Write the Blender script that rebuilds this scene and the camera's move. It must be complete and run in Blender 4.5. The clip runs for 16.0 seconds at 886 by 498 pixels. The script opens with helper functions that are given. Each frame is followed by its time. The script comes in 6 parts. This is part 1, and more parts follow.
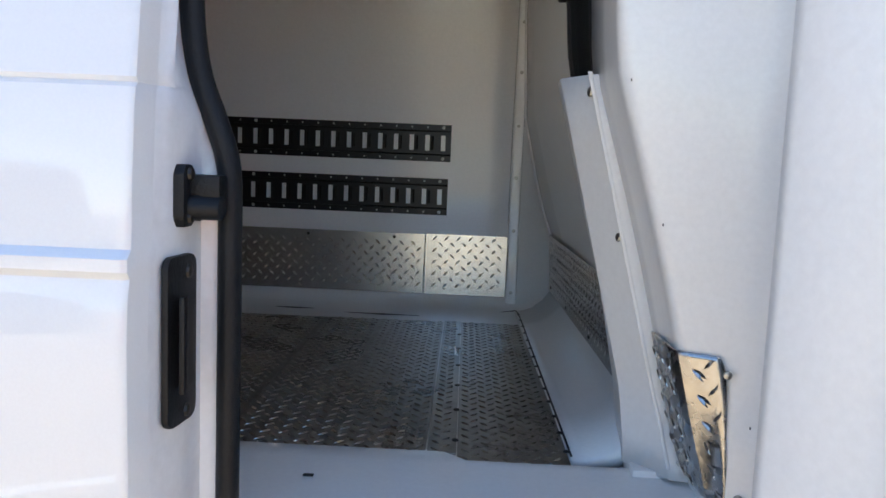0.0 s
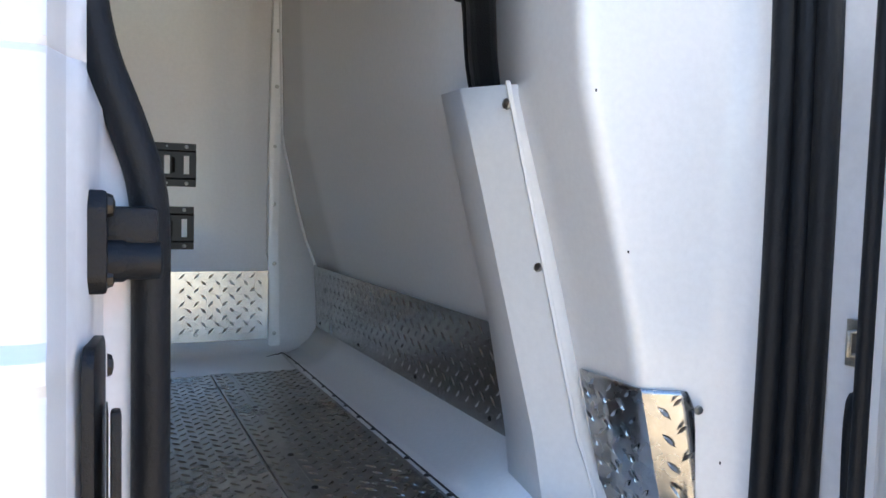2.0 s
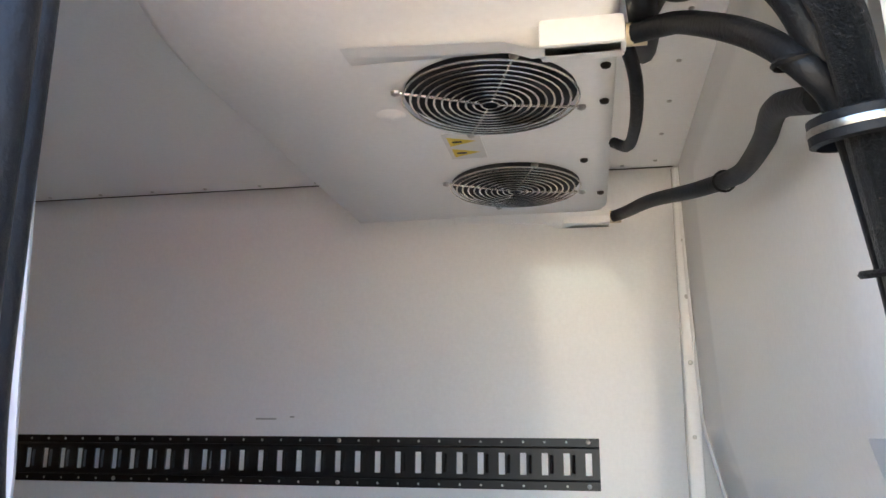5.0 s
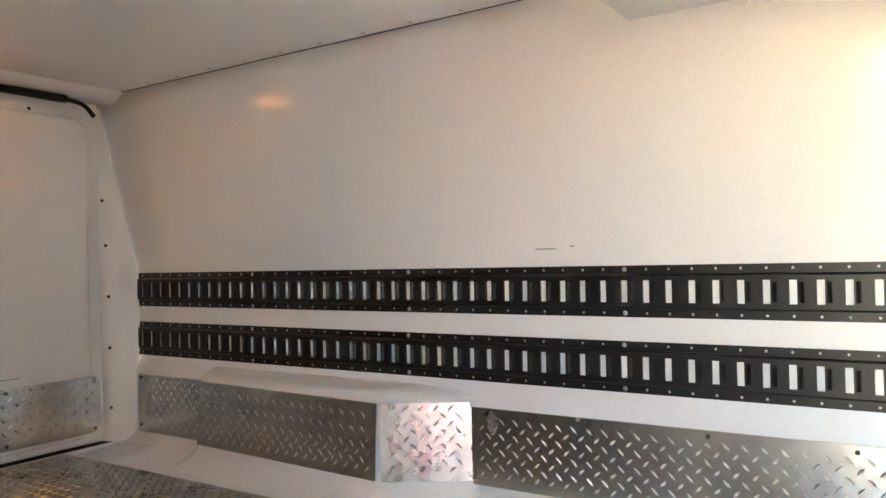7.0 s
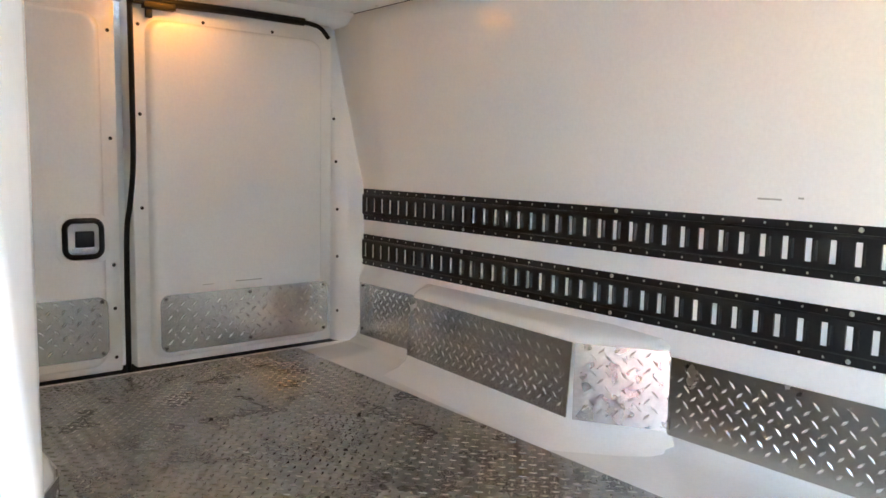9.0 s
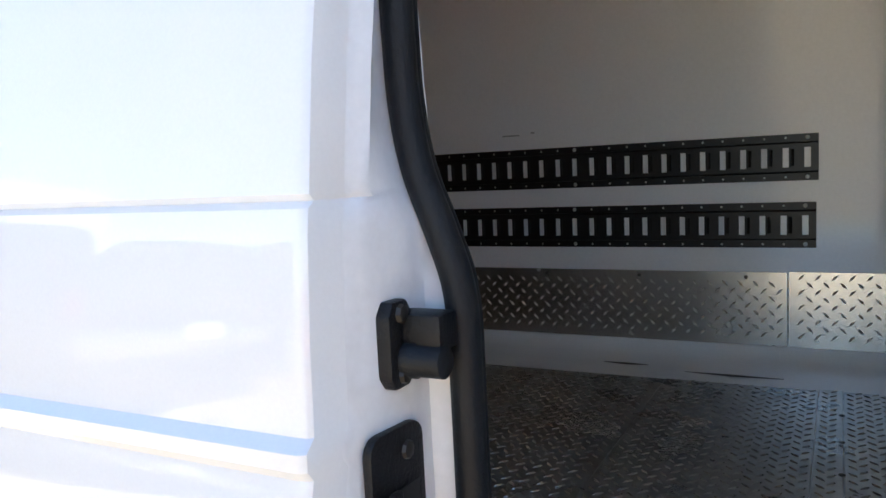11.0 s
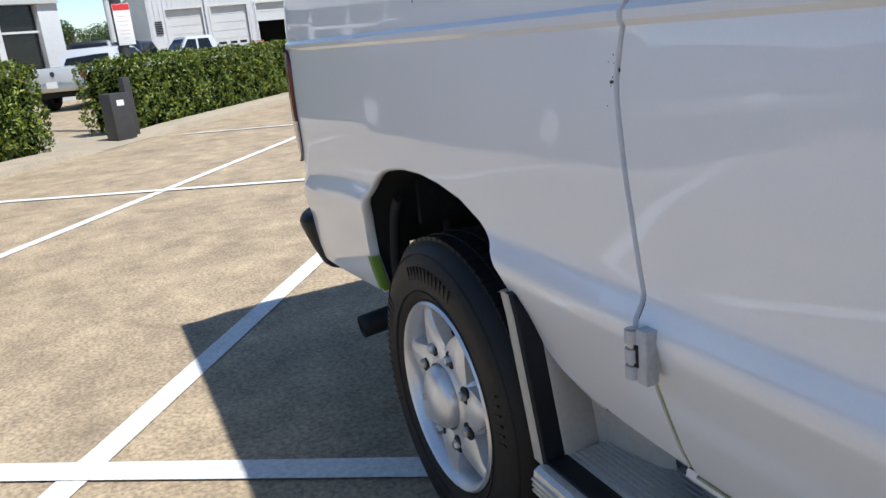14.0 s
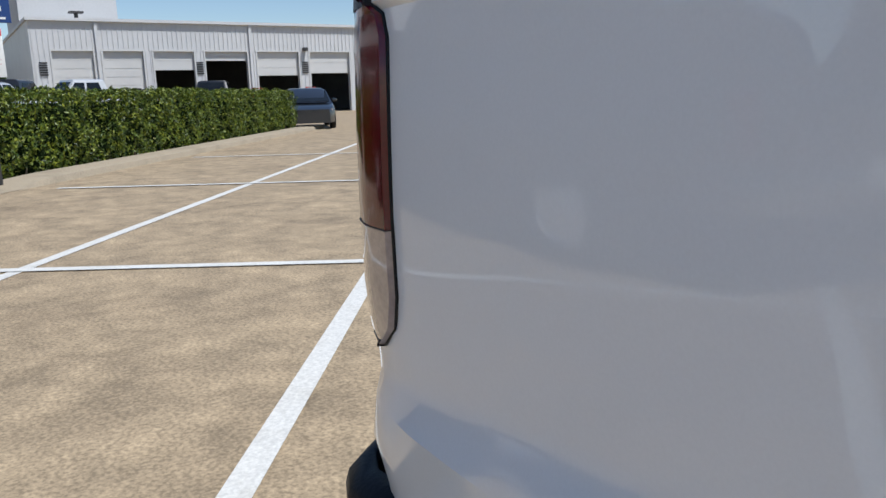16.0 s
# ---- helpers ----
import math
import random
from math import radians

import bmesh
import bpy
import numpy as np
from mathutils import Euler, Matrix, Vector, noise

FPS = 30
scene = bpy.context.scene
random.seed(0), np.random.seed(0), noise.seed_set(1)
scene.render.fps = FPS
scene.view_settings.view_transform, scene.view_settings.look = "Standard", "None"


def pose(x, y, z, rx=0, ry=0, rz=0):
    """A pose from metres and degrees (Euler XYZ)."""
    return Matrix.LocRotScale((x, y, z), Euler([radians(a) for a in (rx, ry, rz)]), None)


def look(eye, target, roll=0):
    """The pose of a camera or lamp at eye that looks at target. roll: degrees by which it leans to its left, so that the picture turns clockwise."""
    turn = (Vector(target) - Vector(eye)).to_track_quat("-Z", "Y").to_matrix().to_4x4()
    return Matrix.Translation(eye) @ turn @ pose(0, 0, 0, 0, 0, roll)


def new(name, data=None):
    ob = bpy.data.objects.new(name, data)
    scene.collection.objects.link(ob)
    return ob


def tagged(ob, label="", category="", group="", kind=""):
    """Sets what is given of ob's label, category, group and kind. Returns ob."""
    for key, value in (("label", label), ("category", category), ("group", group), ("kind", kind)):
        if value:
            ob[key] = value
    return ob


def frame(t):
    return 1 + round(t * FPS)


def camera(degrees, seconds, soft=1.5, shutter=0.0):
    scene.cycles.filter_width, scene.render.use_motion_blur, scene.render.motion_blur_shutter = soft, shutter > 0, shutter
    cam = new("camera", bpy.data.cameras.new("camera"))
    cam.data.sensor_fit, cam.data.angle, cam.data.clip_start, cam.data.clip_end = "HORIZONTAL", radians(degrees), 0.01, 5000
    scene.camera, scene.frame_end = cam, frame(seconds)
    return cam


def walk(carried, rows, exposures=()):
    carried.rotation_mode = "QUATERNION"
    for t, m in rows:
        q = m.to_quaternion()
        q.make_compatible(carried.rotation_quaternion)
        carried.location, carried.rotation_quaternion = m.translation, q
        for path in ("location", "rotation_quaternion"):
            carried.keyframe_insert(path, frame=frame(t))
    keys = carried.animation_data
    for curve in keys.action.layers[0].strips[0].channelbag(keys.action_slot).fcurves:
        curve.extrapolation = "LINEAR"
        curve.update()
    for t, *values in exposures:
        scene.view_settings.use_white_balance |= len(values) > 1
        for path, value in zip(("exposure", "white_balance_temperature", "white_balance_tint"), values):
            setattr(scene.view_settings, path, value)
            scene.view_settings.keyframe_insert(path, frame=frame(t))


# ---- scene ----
cam = camera(60.3, 16.0)
PATH = [
    (0, (0.052, -2.484, 1.336), (0.001, -0.497, 1.114), 2.4),
    (0.5, (0.079, -2.47, 1.34), (0.22, -0.488, 1.116), 2.2),
    (1, (0.054, -2.42, 1.346), (0.422, -0.465, 1.136), 2.1),
    (1.5, (-0.143, -2.278, 1.347), (0.481, -0.386, 1.178), 2.1),
    (2, (-0.253, -2.212, 1.323), (0.576, -0.397, 1.197), 1.6),
    (2.5, (-0.272, -2.159, 1.324), (0.671, -0.398, 1.235), 1.0),
    (3, (-0.266, -2.144, 1.326), (0.662, -0.373, 1.266), 0.4),
    (3.5, (-0.2, -2.11, 1.388), (0.519, -0.245, 1.452), -1.1),
    (4, (-0.102, -2.021, 1.491), (0.205, -0.077, 1.845), -2.8),
    (4.2, (-0.078, -1.992, 1.506), (0.06, -0.051, 1.971), -2.2),
    (6.3, (0.010, -1.749, 1.425), (-0.786, 0.054, 1.764), 0.48),
    (6.5, (-0.024, -1.742, 1.471), (-0.883, 0.052, 1.683), -0.33),
    (7, (-0.023, -1.691, 1.491), (-1.119, -0.018, 1.511), -1.46),
    (7.5, (-0.015, -1.65, 1.518), (-1.343, -0.16, 1.391), -1.8),
    (8, (0.003, -1.631, 1.545), (-1.46, -0.285, 1.332), -0.4),
    (8.5, (0.009, -1.625, 1.566), (-1.509, -0.347, 1.322), 0.8),
    (9, (0.009, -1.625, 1.572), (-1.523, -0.359, 1.342), 1.2),
    (9.5, (0.0, -1.636, 1.546), (-1.424, -0.244, 1.358), 0.3),
    (10, (-0.046, -1.701, 1.441), (-1.129, -0.026, 1.292), -1.3),
    (10.2, (-0.019, -1.795, 1.452), (-0.968, -0.045, 1.265), -2.0),
    (12.3, (0.134, -2.583, 1.337), (-0.798, -0.831, 1.084), -3.7),
    (12.5, (0.185, -2.621, 1.327), (-0.887, -0.959, 1.031), -3.9),
    (13, (0.334, -2.614, 1.279), (-1.099, -1.286, 0.85), -5.0),
    (13.5, (0.288, -2.569, 1.248), (-1.389, -1.615, 0.719), -6.5),
    (14, (-0.008, -2.411, 1.226), (-1.766, -1.632, 0.677), -5.8),
    (14.5, (-0.443, -2.252, 1.235), (-2.241, -1.541, 0.723), -3.4),
    (15, (-0.842, -2.196, 1.226), (-2.69, -1.603, 0.745), -2.1),
    (15.5, (-1.365, -2.199, 1.18), (-3.185, -1.502, 0.733), -1.4),
    (16, (-1.902, -2.141, 1.121), (-3.555, -1.088, 0.719), -1.6),
]
EXPOSURES = [(0, 1.91, 6270, 10), (0.6, 1.9, 6220, 10), (1.0, 2.0, 6120, 10), (1.5, 2.49, 6080, 10), (2.7, 2.43, 5850, 10), (3.5, 2.46, 5820, 10), (4.2, 3.06, 5400, 10), (6.3, 4.46, 7780, 12), (7.5, 5.18, 7220, 6), (8.6, 5.32, 6860, 5),
             (9.4, 5.34, 6860, 5), (10.2, 4.55, 7000, 10), (10.5, 3.54, 6630, 6), (10.9, 2.33, 6470, 8), (11.4, 1.72, 6310, 10), (12.3, 1.57, 6290, 10), (13, 1.24, 6020, 10), (14, 0.61, 5950, 10), (15, 0.43, 5950, 10), (15.5, 0.37, 5980, 10), (16, 0.12, 5950, 10)]
walk(cam, [(t, look(eye, target, roll)) for t, eye, target, roll in PATH], EXPOSURES)

# ---- world and light ----
scene.cycles.max_bounces, scene.cycles.diffuse_bounces = 16, 10
SUN = Vector((1.06, 0.58, 2.15)).normalized()
sun_high = math.asin(SUN.z)
world = bpy.data.worlds.new("sky")
scene.world = world
world.use_nodes = True
wn = world.node_tree
sky = wn.nodes.new("ShaderNodeTexSky")
sky.sky_type = "NISHITA"
sky.sun_disc = False
sky.sun_elevation = sun_high
sky.sun_rotation = math.atan2(SUN.x, SUN.y)
sky.air_density, sky.dust_density, sky.ozone_density = 1.0, 0.05, 2.2
wn.links.new(sky.outputs[0], wn.nodes["Background"].inputs[0])
wn.nodes["Background"].inputs[1].default_value = 0.093
sun = new("sun", bpy.data.lights.new("sun", "SUN"))
sun.data.energy, sun.data.angle, sun.data.color = 4.55, radians(0.55), (1.0, 0.955, 0.88)
sun.matrix_world = look(SUN * 30, (0, 0, 0))

# ---- materials ----
def surface(name, color, rough=0.5, metal=0.0, grain=0.0, grain_scale=40.0, stain=0.0, stain_scale=2.0, stain_color=None,
            bump=0.0, bump_scale=200.0, coat=0.0, vary=0.0, islands=False, rough_vary=0.0, sharp=0.0, transmission=0.0, spec=0.5, coat_rough=0.025, mottle=0.0, mottle_scale=1.0):
    """A principled material with grain, stains, bump and a change from piece to piece."""
    m = bpy.data.materials.new(name)
    m.use_nodes = True
    t, b = m.node_tree, m.node_tree.nodes["Principled BSDF"]
    b.inputs["Roughness"].default_value, b.inputs["Metallic"].default_value = rough, metal
    b.inputs["Coat Weight"].default_value, b.inputs["Coat Roughness"].default_value, b.inputs["Coat IOR"].default_value = coat, coat_rough, 1.6
    b.inputs["Transmission Weight"].default_value = transmission
    b.inputs["Specular IOR Level"].default_value = spec
    where = t.nodes.new("ShaderNodeTexCoord").outputs["Object"]

    def noise_at(scale, detail=5.0, rough_=0.6):
        n = t.nodes.new("ShaderNodeTexNoise")
        n.inputs["Scale"].default_value, n.inputs["Detail"].default_value, n.inputs["Roughness"].default_value = scale, detail, rough_
        t.links.new(where, n.inputs["Vector"])
        return n.outputs["Fac"]

    def mixed(a, other, fac, kind="MIX"):
        n = t.nodes.new("ShaderNodeMix")
        n.data_type, n.blend_type = "RGBA", kind
        for socket, v in ((n.inputs[6], a), (n.inputs[7], other), (n.inputs[0], fac)):
            if isinstance(v, (tuple, float, int)):
                socket.default_value = v
            else:
                t.links.new(v, socket)
        return n.outputs[2]

    def ramp(v, lo, hi, a=0.0, z=1.0):
        n = t.nodes.new("ShaderNodeMapRange")
        n.inputs[1].default_value, n.inputs[2].default_value = lo, hi
        n.inputs[3].default_value, n.inputs[4].default_value = a, z
        t.links.new(v, n.inputs[0])
        return n.outputs[0]

    c = (*color, 1.0)
    if stain:
        dark = (*(stain_color or [v * 0.55 for v in color]), 1.0)
        c = mixed(c, dark, ramp(noise_at(stain_scale, 6.0), 0.48, 0.75, 0.0, stain))
    if mottle:
        g = ramp(noise_at(mottle_scale, 12.0, 0.72), 0.3, 0.7, 1.0 - mottle, 1.0 + mottle * 0.7)
        n = t.nodes.new("ShaderNodeCombineColor")
        for k in range(3):
            t.links.new(g, n.inputs[k])
        c = mixed(c, n.outputs[0], 1.0, "MULTIPLY")
    if grain:
        g = ramp(noise_at(grain_scale, 3.0), 0.3 + sharp, 0.7 - sharp, 1.0 - grain, 1.0 + grain * 0.5)
        n = t.nodes.new("ShaderNodeCombineColor")
        for k in range(3):
            t.links.new(g, n.inputs[k])
        c = mixed(c, n.outputs[0], 1.0, "MULTIPLY")
    if vary:
        src = t.nodes.new("ShaderNodeNewGeometry").outputs["Random Per Island"] if islands else t.nodes.new("ShaderNodeObjectInfo").outputs["Random"]
        hsv = t.nodes.new("ShaderNodeHueSaturation")
        t.links.new(ramp(src, 0, 1, 1 - vary, 1 + vary), hsv.inputs["Value"])
        t.links.new(ramp(src, 0, 1, 0.5 + vary * 0.05, 0.5 - vary * 0.05), hsv.inputs["Hue"])
        if isinstance(c, tuple):
            hsv.inputs["Color"].default_value = c
        else:
            t.links.new(c, hsv.inputs["Color"])
        c = hsv.outputs[0]
    if isinstance(c, tuple):
        b.inputs["Base Color"].default_value = c
    else:
        t.links.new(c, b.inputs["Base Color"])
    if rough_vary:
        t.links.new(ramp(noise_at(stain_scale * 3 + 1, 4.0), 0.3, 0.7, max(rough - rough_vary, 0.02), min(rough + rough_vary, 1.0)), b.inputs["Roughness"])
    if bump:
        n = t.nodes.new("ShaderNodeBump")
        n.inputs["Strength"].default_value, n.inputs["Distance"].default_value = min(bump * 20, 1.0), 0.002 * bump * 10
        t.links.new(noise_at(bump_scale, 4.0), n.inputs["Height"])
        t.links.new(n.outputs[0], b.inputs["Normal"])
    return m


def emitter(name, color, strength):
    m = bpy.data.materials.new(name)
    m.use_nodes = True
    b = m.node_tree.nodes["Principled BSDF"]
    b.inputs["Base Color"].default_value = (*color, 1)
    b.inputs["Emission Color"].default_value, b.inputs["Emission Strength"].default_value = (*color, 1), strength
    return m


LINER = surface("gelcoat_liner", (0.94, 0.935, 0.92), 0.40, stain=0.08, stain_scale=0.8, stain_color=(0.78, 0.765, 0.72), bump=0.012, bump_scale=7.0, coat=0.6, coat_rough=0.13, grain=0.03, grain_scale=120, rough_vary=0.06, spec=0.5)
PAINT = surface("white_car_paint", (0.83, 0.84, 0.85), 0.5, coat=1.0, stain=0.12, stain_scale=2.2, stain_color=(0.66, 0.65, 0.62), bump=0.004, bump_scale=3.0, grain=0.02, grain_scale=300)
JAMB = surface("white_jamb_paint", (0.78, 0.79, 0.81), 0.35, coat=0.5, stain=0.35, stain_scale=7.0, stain_color=(0.50, 0.49, 0.46), grain=0.04, grain_scale=90)
RUBBER = surface("black_rubber", (0.007, 0.008, 0.010), 0.5, bump=0.05, bump_scale=160, stain=0.5, stain_scale=14, stain_color=(0.013, 0.014, 0.017), spec=0.3)
# grey of the door gap's shade, put into a colour
GAPSHADE = surface("gap_shade_grey", (0.16, 0.165, 0.175), 0.6, grain=0.2, grain_scale=90)
TYRE = surface("tyre_rubber", (0.012, 0.0118, 0.0115), 0.48, bump=0.1, bump_scale=220, stain=0.6, stain_scale=9, stain_color=(0.024, 0.020, 0.016), spec=0.25)
UNDER = surface("underbody_black", (0.010, 0.010, 0.011), 0.8, grain=0.3, grain_scale=30, bump=0.1, bump_scale=60)
TRACK = surface("black_track_steel", (0.014, 0.0135, 0.013), 0.38, metal=0.2, stain=0.4, stain_scale=6, stain_color=(0.03, 0.028, 0.025), grain=0.2, grain_scale=120)
TREAD = surface("bright_tread_plate", (0.82, 0.81, 0.79), 0.17, metal=1.0, stain=0.3, stain_scale=5, stain_color=(0.42, 0.40, 0.37), grain=0.08, grain_scale=70, rough_vary=0.08, bump=0.02, bump_scale=30)
PLATE = surface("tread_plate_sheet", (0.60, 0.59, 0.565), 0.25, metal=1.0, stain=0.2, stain_scale=4, stain_color=(0.42, 0.405, 0.38), grain=0.08, grain_scale=70, rough_vary=0.03, bump=0.03, bump_scale=30)
GUARDPLATE = surface("scuffed_tread_plate", (0.50, 0.495, 0.485), 0.26, metal=1.0, stain=0.5, stain_scale=8, stain_color=(0.30, 0.29, 0.27), grain=0.12, grain_scale=70, rough_vary=0.1, bump=0.04, bump_scale=30)
SLANTPLATE = surface("satin_tread_plate", (0.50, 0.485, 0.455), 0.30, metal=1.0, stain=0.4, stain_scale=8, stain_color=(0.30, 0.28, 0.25), grain=0.12, grain_scale=70, rough_vary=0.08, bump=0.04, bump_scale=30)
FLOOR = surface("worn_floor_plate", (0.36, 0.35, 0.335), 0.30, metal=0.9, stain=0.45, stain_scale=2.2, stain_color=(0.215, 0.198, 0.17), grain=0.18, grain_scale=60, rough_vary=0.08, bump=0.03, bump_scale=50)
STEEL = surface("zinc_screw", (0.55, 0.54, 0.50), 0.32, metal=1.0, grain=0.2, grain_scale=300)
DARKSCREW = surface("dark_rivet", (0.05, 0.045, 0.04), 0.45, metal=0.7)
ALLOY = surface("wheel_alloy", (0.74, 0.75, 0.76), 0.34, metal=0.55, stain=0.35, stain_scale=12, stain_color=(0.36, 0.34, 0.31), grain=0.08, grain_scale=200)
ALU = surface("ribbed_aluminium", (0.74, 0.72, 0.66), 0.42, metal=0.6, stain=0.5, stain_scale=6, stain_color=(0.33, 0.31, 0.26), grain=0.12, grain_scale=150)
HINGEPAINT = surface("dulled_hinge_paint", (0.50, 0.505, 0.51), 0.5, stain=0.5, stain_scale=25, stain_color=(0.22, 0.21, 0.19), grain=0.08, grain_scale=120)
BLACKPL = surface("black_plastic", (0.008, 0.008, 0.009), 0.42, bump=0.05, bump_scale=300, grain=0.2, grain_scale=80, spec=0.3)
SLEEVE = surface("braided_sleeve", (0.008, 0.0085, 0.009), 0.33, bump=0.5, bump_scale=420, grain=0.4, grain_scale=380)
HOUSING = surface("white_housing", (0.87, 0.865, 0.85), 0.35, stain=0.2, stain_scale=3, stain_color=(0.66, 0.64, 0.58), bump=0.01, bump_scale=12, grain=0.03, grain_scale=100)
GRILLE = surface("chromed_wire", (0.70, 0.66, 0.58), 0.25, metal=1.0)
# black for the painted shade of openings that have no depth
OPENSHADE = surface("opening_shade_black", (0.010, 0.010, 0.010), 0.6)
BEIGE = surface("beige_fitting", (0.62, 0.54, 0.36), 0.5, grain=0.1, grain_scale=60)
LABEL = surface("warning_yellow", (0.72, 0.55, 0.03), 0.45, grain=0.1, grain_scale=120)
PAPER = surface("label_white", (0.72, 0.71, 0.68), 0.5, grain=0.06, grain_scale=90)
INK = surface("ink_black", (0.02, 0.02, 0.02), 0.5)
MARK = surface("scuff_dark", (0.06, 0.055, 0.05), 0.7, grain=0.4, grain_scale=200)
SMUDGE = surface("grey_smudge", (0.50, 0.49, 0.46), 0.5, grain=0.2, grain_scale=150)
GREEN = surface("green_overspray", (0.13, 0.24, 0.025), 0.55, stain=0.4, stain_scale=30, grain=0.2, grain_scale=120)
REDLENS = surface("red_lens", (0.12, 0.002, 0.006), 0.12, coat=0.2, grain=0.25, grain_scale=160)
CLEARLENS = surface("clear_lens", (0.42, 0.33, 0.29), 0.1, coat=1.0, grain=0.15, grain_scale=120)
REDTAPE = surface("red_reflector", (0.35, 0.02, 0.03), 0.35, grain=0.2, grain_scale=150)
GLASS = surface("dark_glass", (0.010, 0.012, 0.014), 0.06, spec=0.4, grain=0.3, grain_scale=3)
SILLSTAIN = surface("green_stained_paint", (0.36, 0.38, 0.20), 0.6, stain=0.8, stain_scale=30, stain_color=(0.10, 0.12, 0.05))
CREAM = surface("dusty_cream_plastic", (0.50, 0.46, 0.39), 0.5, stain=0.4, stain_scale=9, grain=0.08, grain_scale=90)
FLOORLUG = surface("worn_lug_metal", (0.52, 0.50, 0.46), 0.22, metal=0.95, stain=0.6, stain_scale=3.0, stain_color=(0.26, 0.24, 0.21), grain=0.2, grain_scale=60)


# ---- building helpers ----
class Geo:
    """Vertices and faces of one mesh, gathered piece by piece."""

    def __init__(self):
        self.v, self.f = [], []

    def add(self, verts, faces):
        n = len(self.v)
        self.v += [tuple(p) for p in verts]
        self.f += [tuple(i + n for i in face) for face in faces]
        return self

    def loft(self, rows, closed=False):
        k = len(rows[0])
        faces = []
        for a in range(len(rows) - 1):
            for b in range(k if closed else k - 1):
                c = (b + 1) % k
                faces.append((a * k + b, a * k + c, (a + 1) * k + c, (a + 1) * k + b))
        return self.add([p for row in rows for p in row], faces)

    def box(self, lo, hi, m=None):
        x0, y0, z0 = lo
        x1, y1, z1 = hi
        v = [Vector(p) for p in ((x0, y0, z0), (x1, y0, z0), (x1, y1, z0), (x0, y1, z0), (x0, y0, z1), (x1, y0, z1), (x1, y1, z1), (x0, y1, z1))]
        if m is not None:
            v = [m @ p for p in v]
        return self.add(v, [(0, 3, 2, 1), (4, 5, 6, 7), (0, 1, 5, 4), (1, 2, 6, 5), (2, 3, 7, 6), (3, 0, 4, 7)])

    def tube(self, pts, r, n=10, caps=True):
        pts = [Vector(p) for p in pts]
        rows, side = [], None
        for i, p in enumerate(pts):
            d = (pts[min(i + 1, len(pts) - 1)] - pts[max(i - 1, 0)]).normalized()
            if side is None:
                side = d.orthogonal().normalized()
            side = (side - d * side.dot(d)).normalized()
            other = d.cross(side)
            q = r[i] if isinstance(r, (list, tuple)) else r
            rows.append([p + (side * math.cos(a) + other * math.sin(a)) * q for a in (2 * math.pi * k / n for k in range(n))])
        start = len(self.v)
        self.loft(rows, closed=True)
        if caps:
            self.f.append(tuple(range(start + n - 1, start - 1, -1)))
            self.f.append(tuple(range(start + (len(pts) - 1) * n, start + len(pts) * n)))
        return self

    def lathe(self, profile, m, n=48):
        """profile: (radius, height) round the local z axis, placed by m."""
        rows = [[m @ Vector((r * math.cos(2 * math.pi * k / n), r * math.sin(2 * math.pi * k / n), h)) for k in range(n)] for r, h in profile]
        return self.loft(rows, closed=True)

    def plate(self, outline, up, thick):
        """A flat outline of points, thickened along up."""
        n, up = len(outline), Vector(up) * thick
        v = [Vector(p) for p in outline] + [Vector(p) + up for p in outline]
        return self.add(v, [tuple(range(n - 1, -1, -1)), tuple(range(n, 2 * n))] + [(k, (k + 1) % n, n + (k + 1) % n, n + k) for k in range(n)])

    def mesh(self, name, smooth=35, bevel=0.0, weld=0.0):
        me = bpy.data.meshes.new(name)
        me.from_pydata(self.v, [], self.f)
        bm = bmesh.new()
        bm.from_mesh(me)
        if weld:
            bmesh.ops.remove_doubles(bm, verts=bm.verts, dist=weld)
            bmesh.ops.dissolve_degenerate(bm, edges=bm.edges, dist=weld)
        bmesh.ops.recalc_face_normals(bm, faces=bm.faces)
        if bevel:
            edges = [e for e in bm.edges if len(e.link_faces) == 2 and e.calc_face_angle(0) > 0.5]
            bmesh.ops.bevel(bm, geom=edges, offset=bevel, segments=2, profile=0.6, affect="EDGES", clamp_overlap=True)
        bm.to_mesh(me)
        bm.free()
        if smooth:
            for p in me.polygons:
                p.use_smooth = True
            me.set_sharp_from_angle(angle=radians(smooth))
        return me


def part(name, geo, mat, parent=None, label="", smooth=35, bevel=0.0, solid=0.0, offset=-1.0):
    """One mesh object, under a thing or a part if one is given."""
    ob = new(name, geo if isinstance(geo, bpy.types.Mesh) else geo.mesh(name, smooth, bevel))
    if not ob.data.materials:
        ob.data.materials.append(mat)
    if parent is not None:
        ob.parent = parent
        if "base" in parent:
            ob.matrix_parent_inverse = Matrix.Translation([-c for c in parent["base"]])
    if solid:
        s = ob.modifiers.new("thickness", "SOLIDIFY")
        s.thickness, s.offset = solid, offset
    if label:
        ob["label"] = label
    return ob


def thing(name, label, category, base=(0, 0, 0), group="", kind=""):
    """An empty at the base of a thing, whose parts are given in world places."""
    ob = new(name)
    ob.location = base
    ob["base"] = base
    ob.empty_display_size = 0.2
    return tagged(ob, label, category, group, kind)


def sampled(points, at):
    """Linear interpolation in a list of (key, value)."""
    return float(np.interp(at, [p[0] for p in points], [p[1] for p in points]))


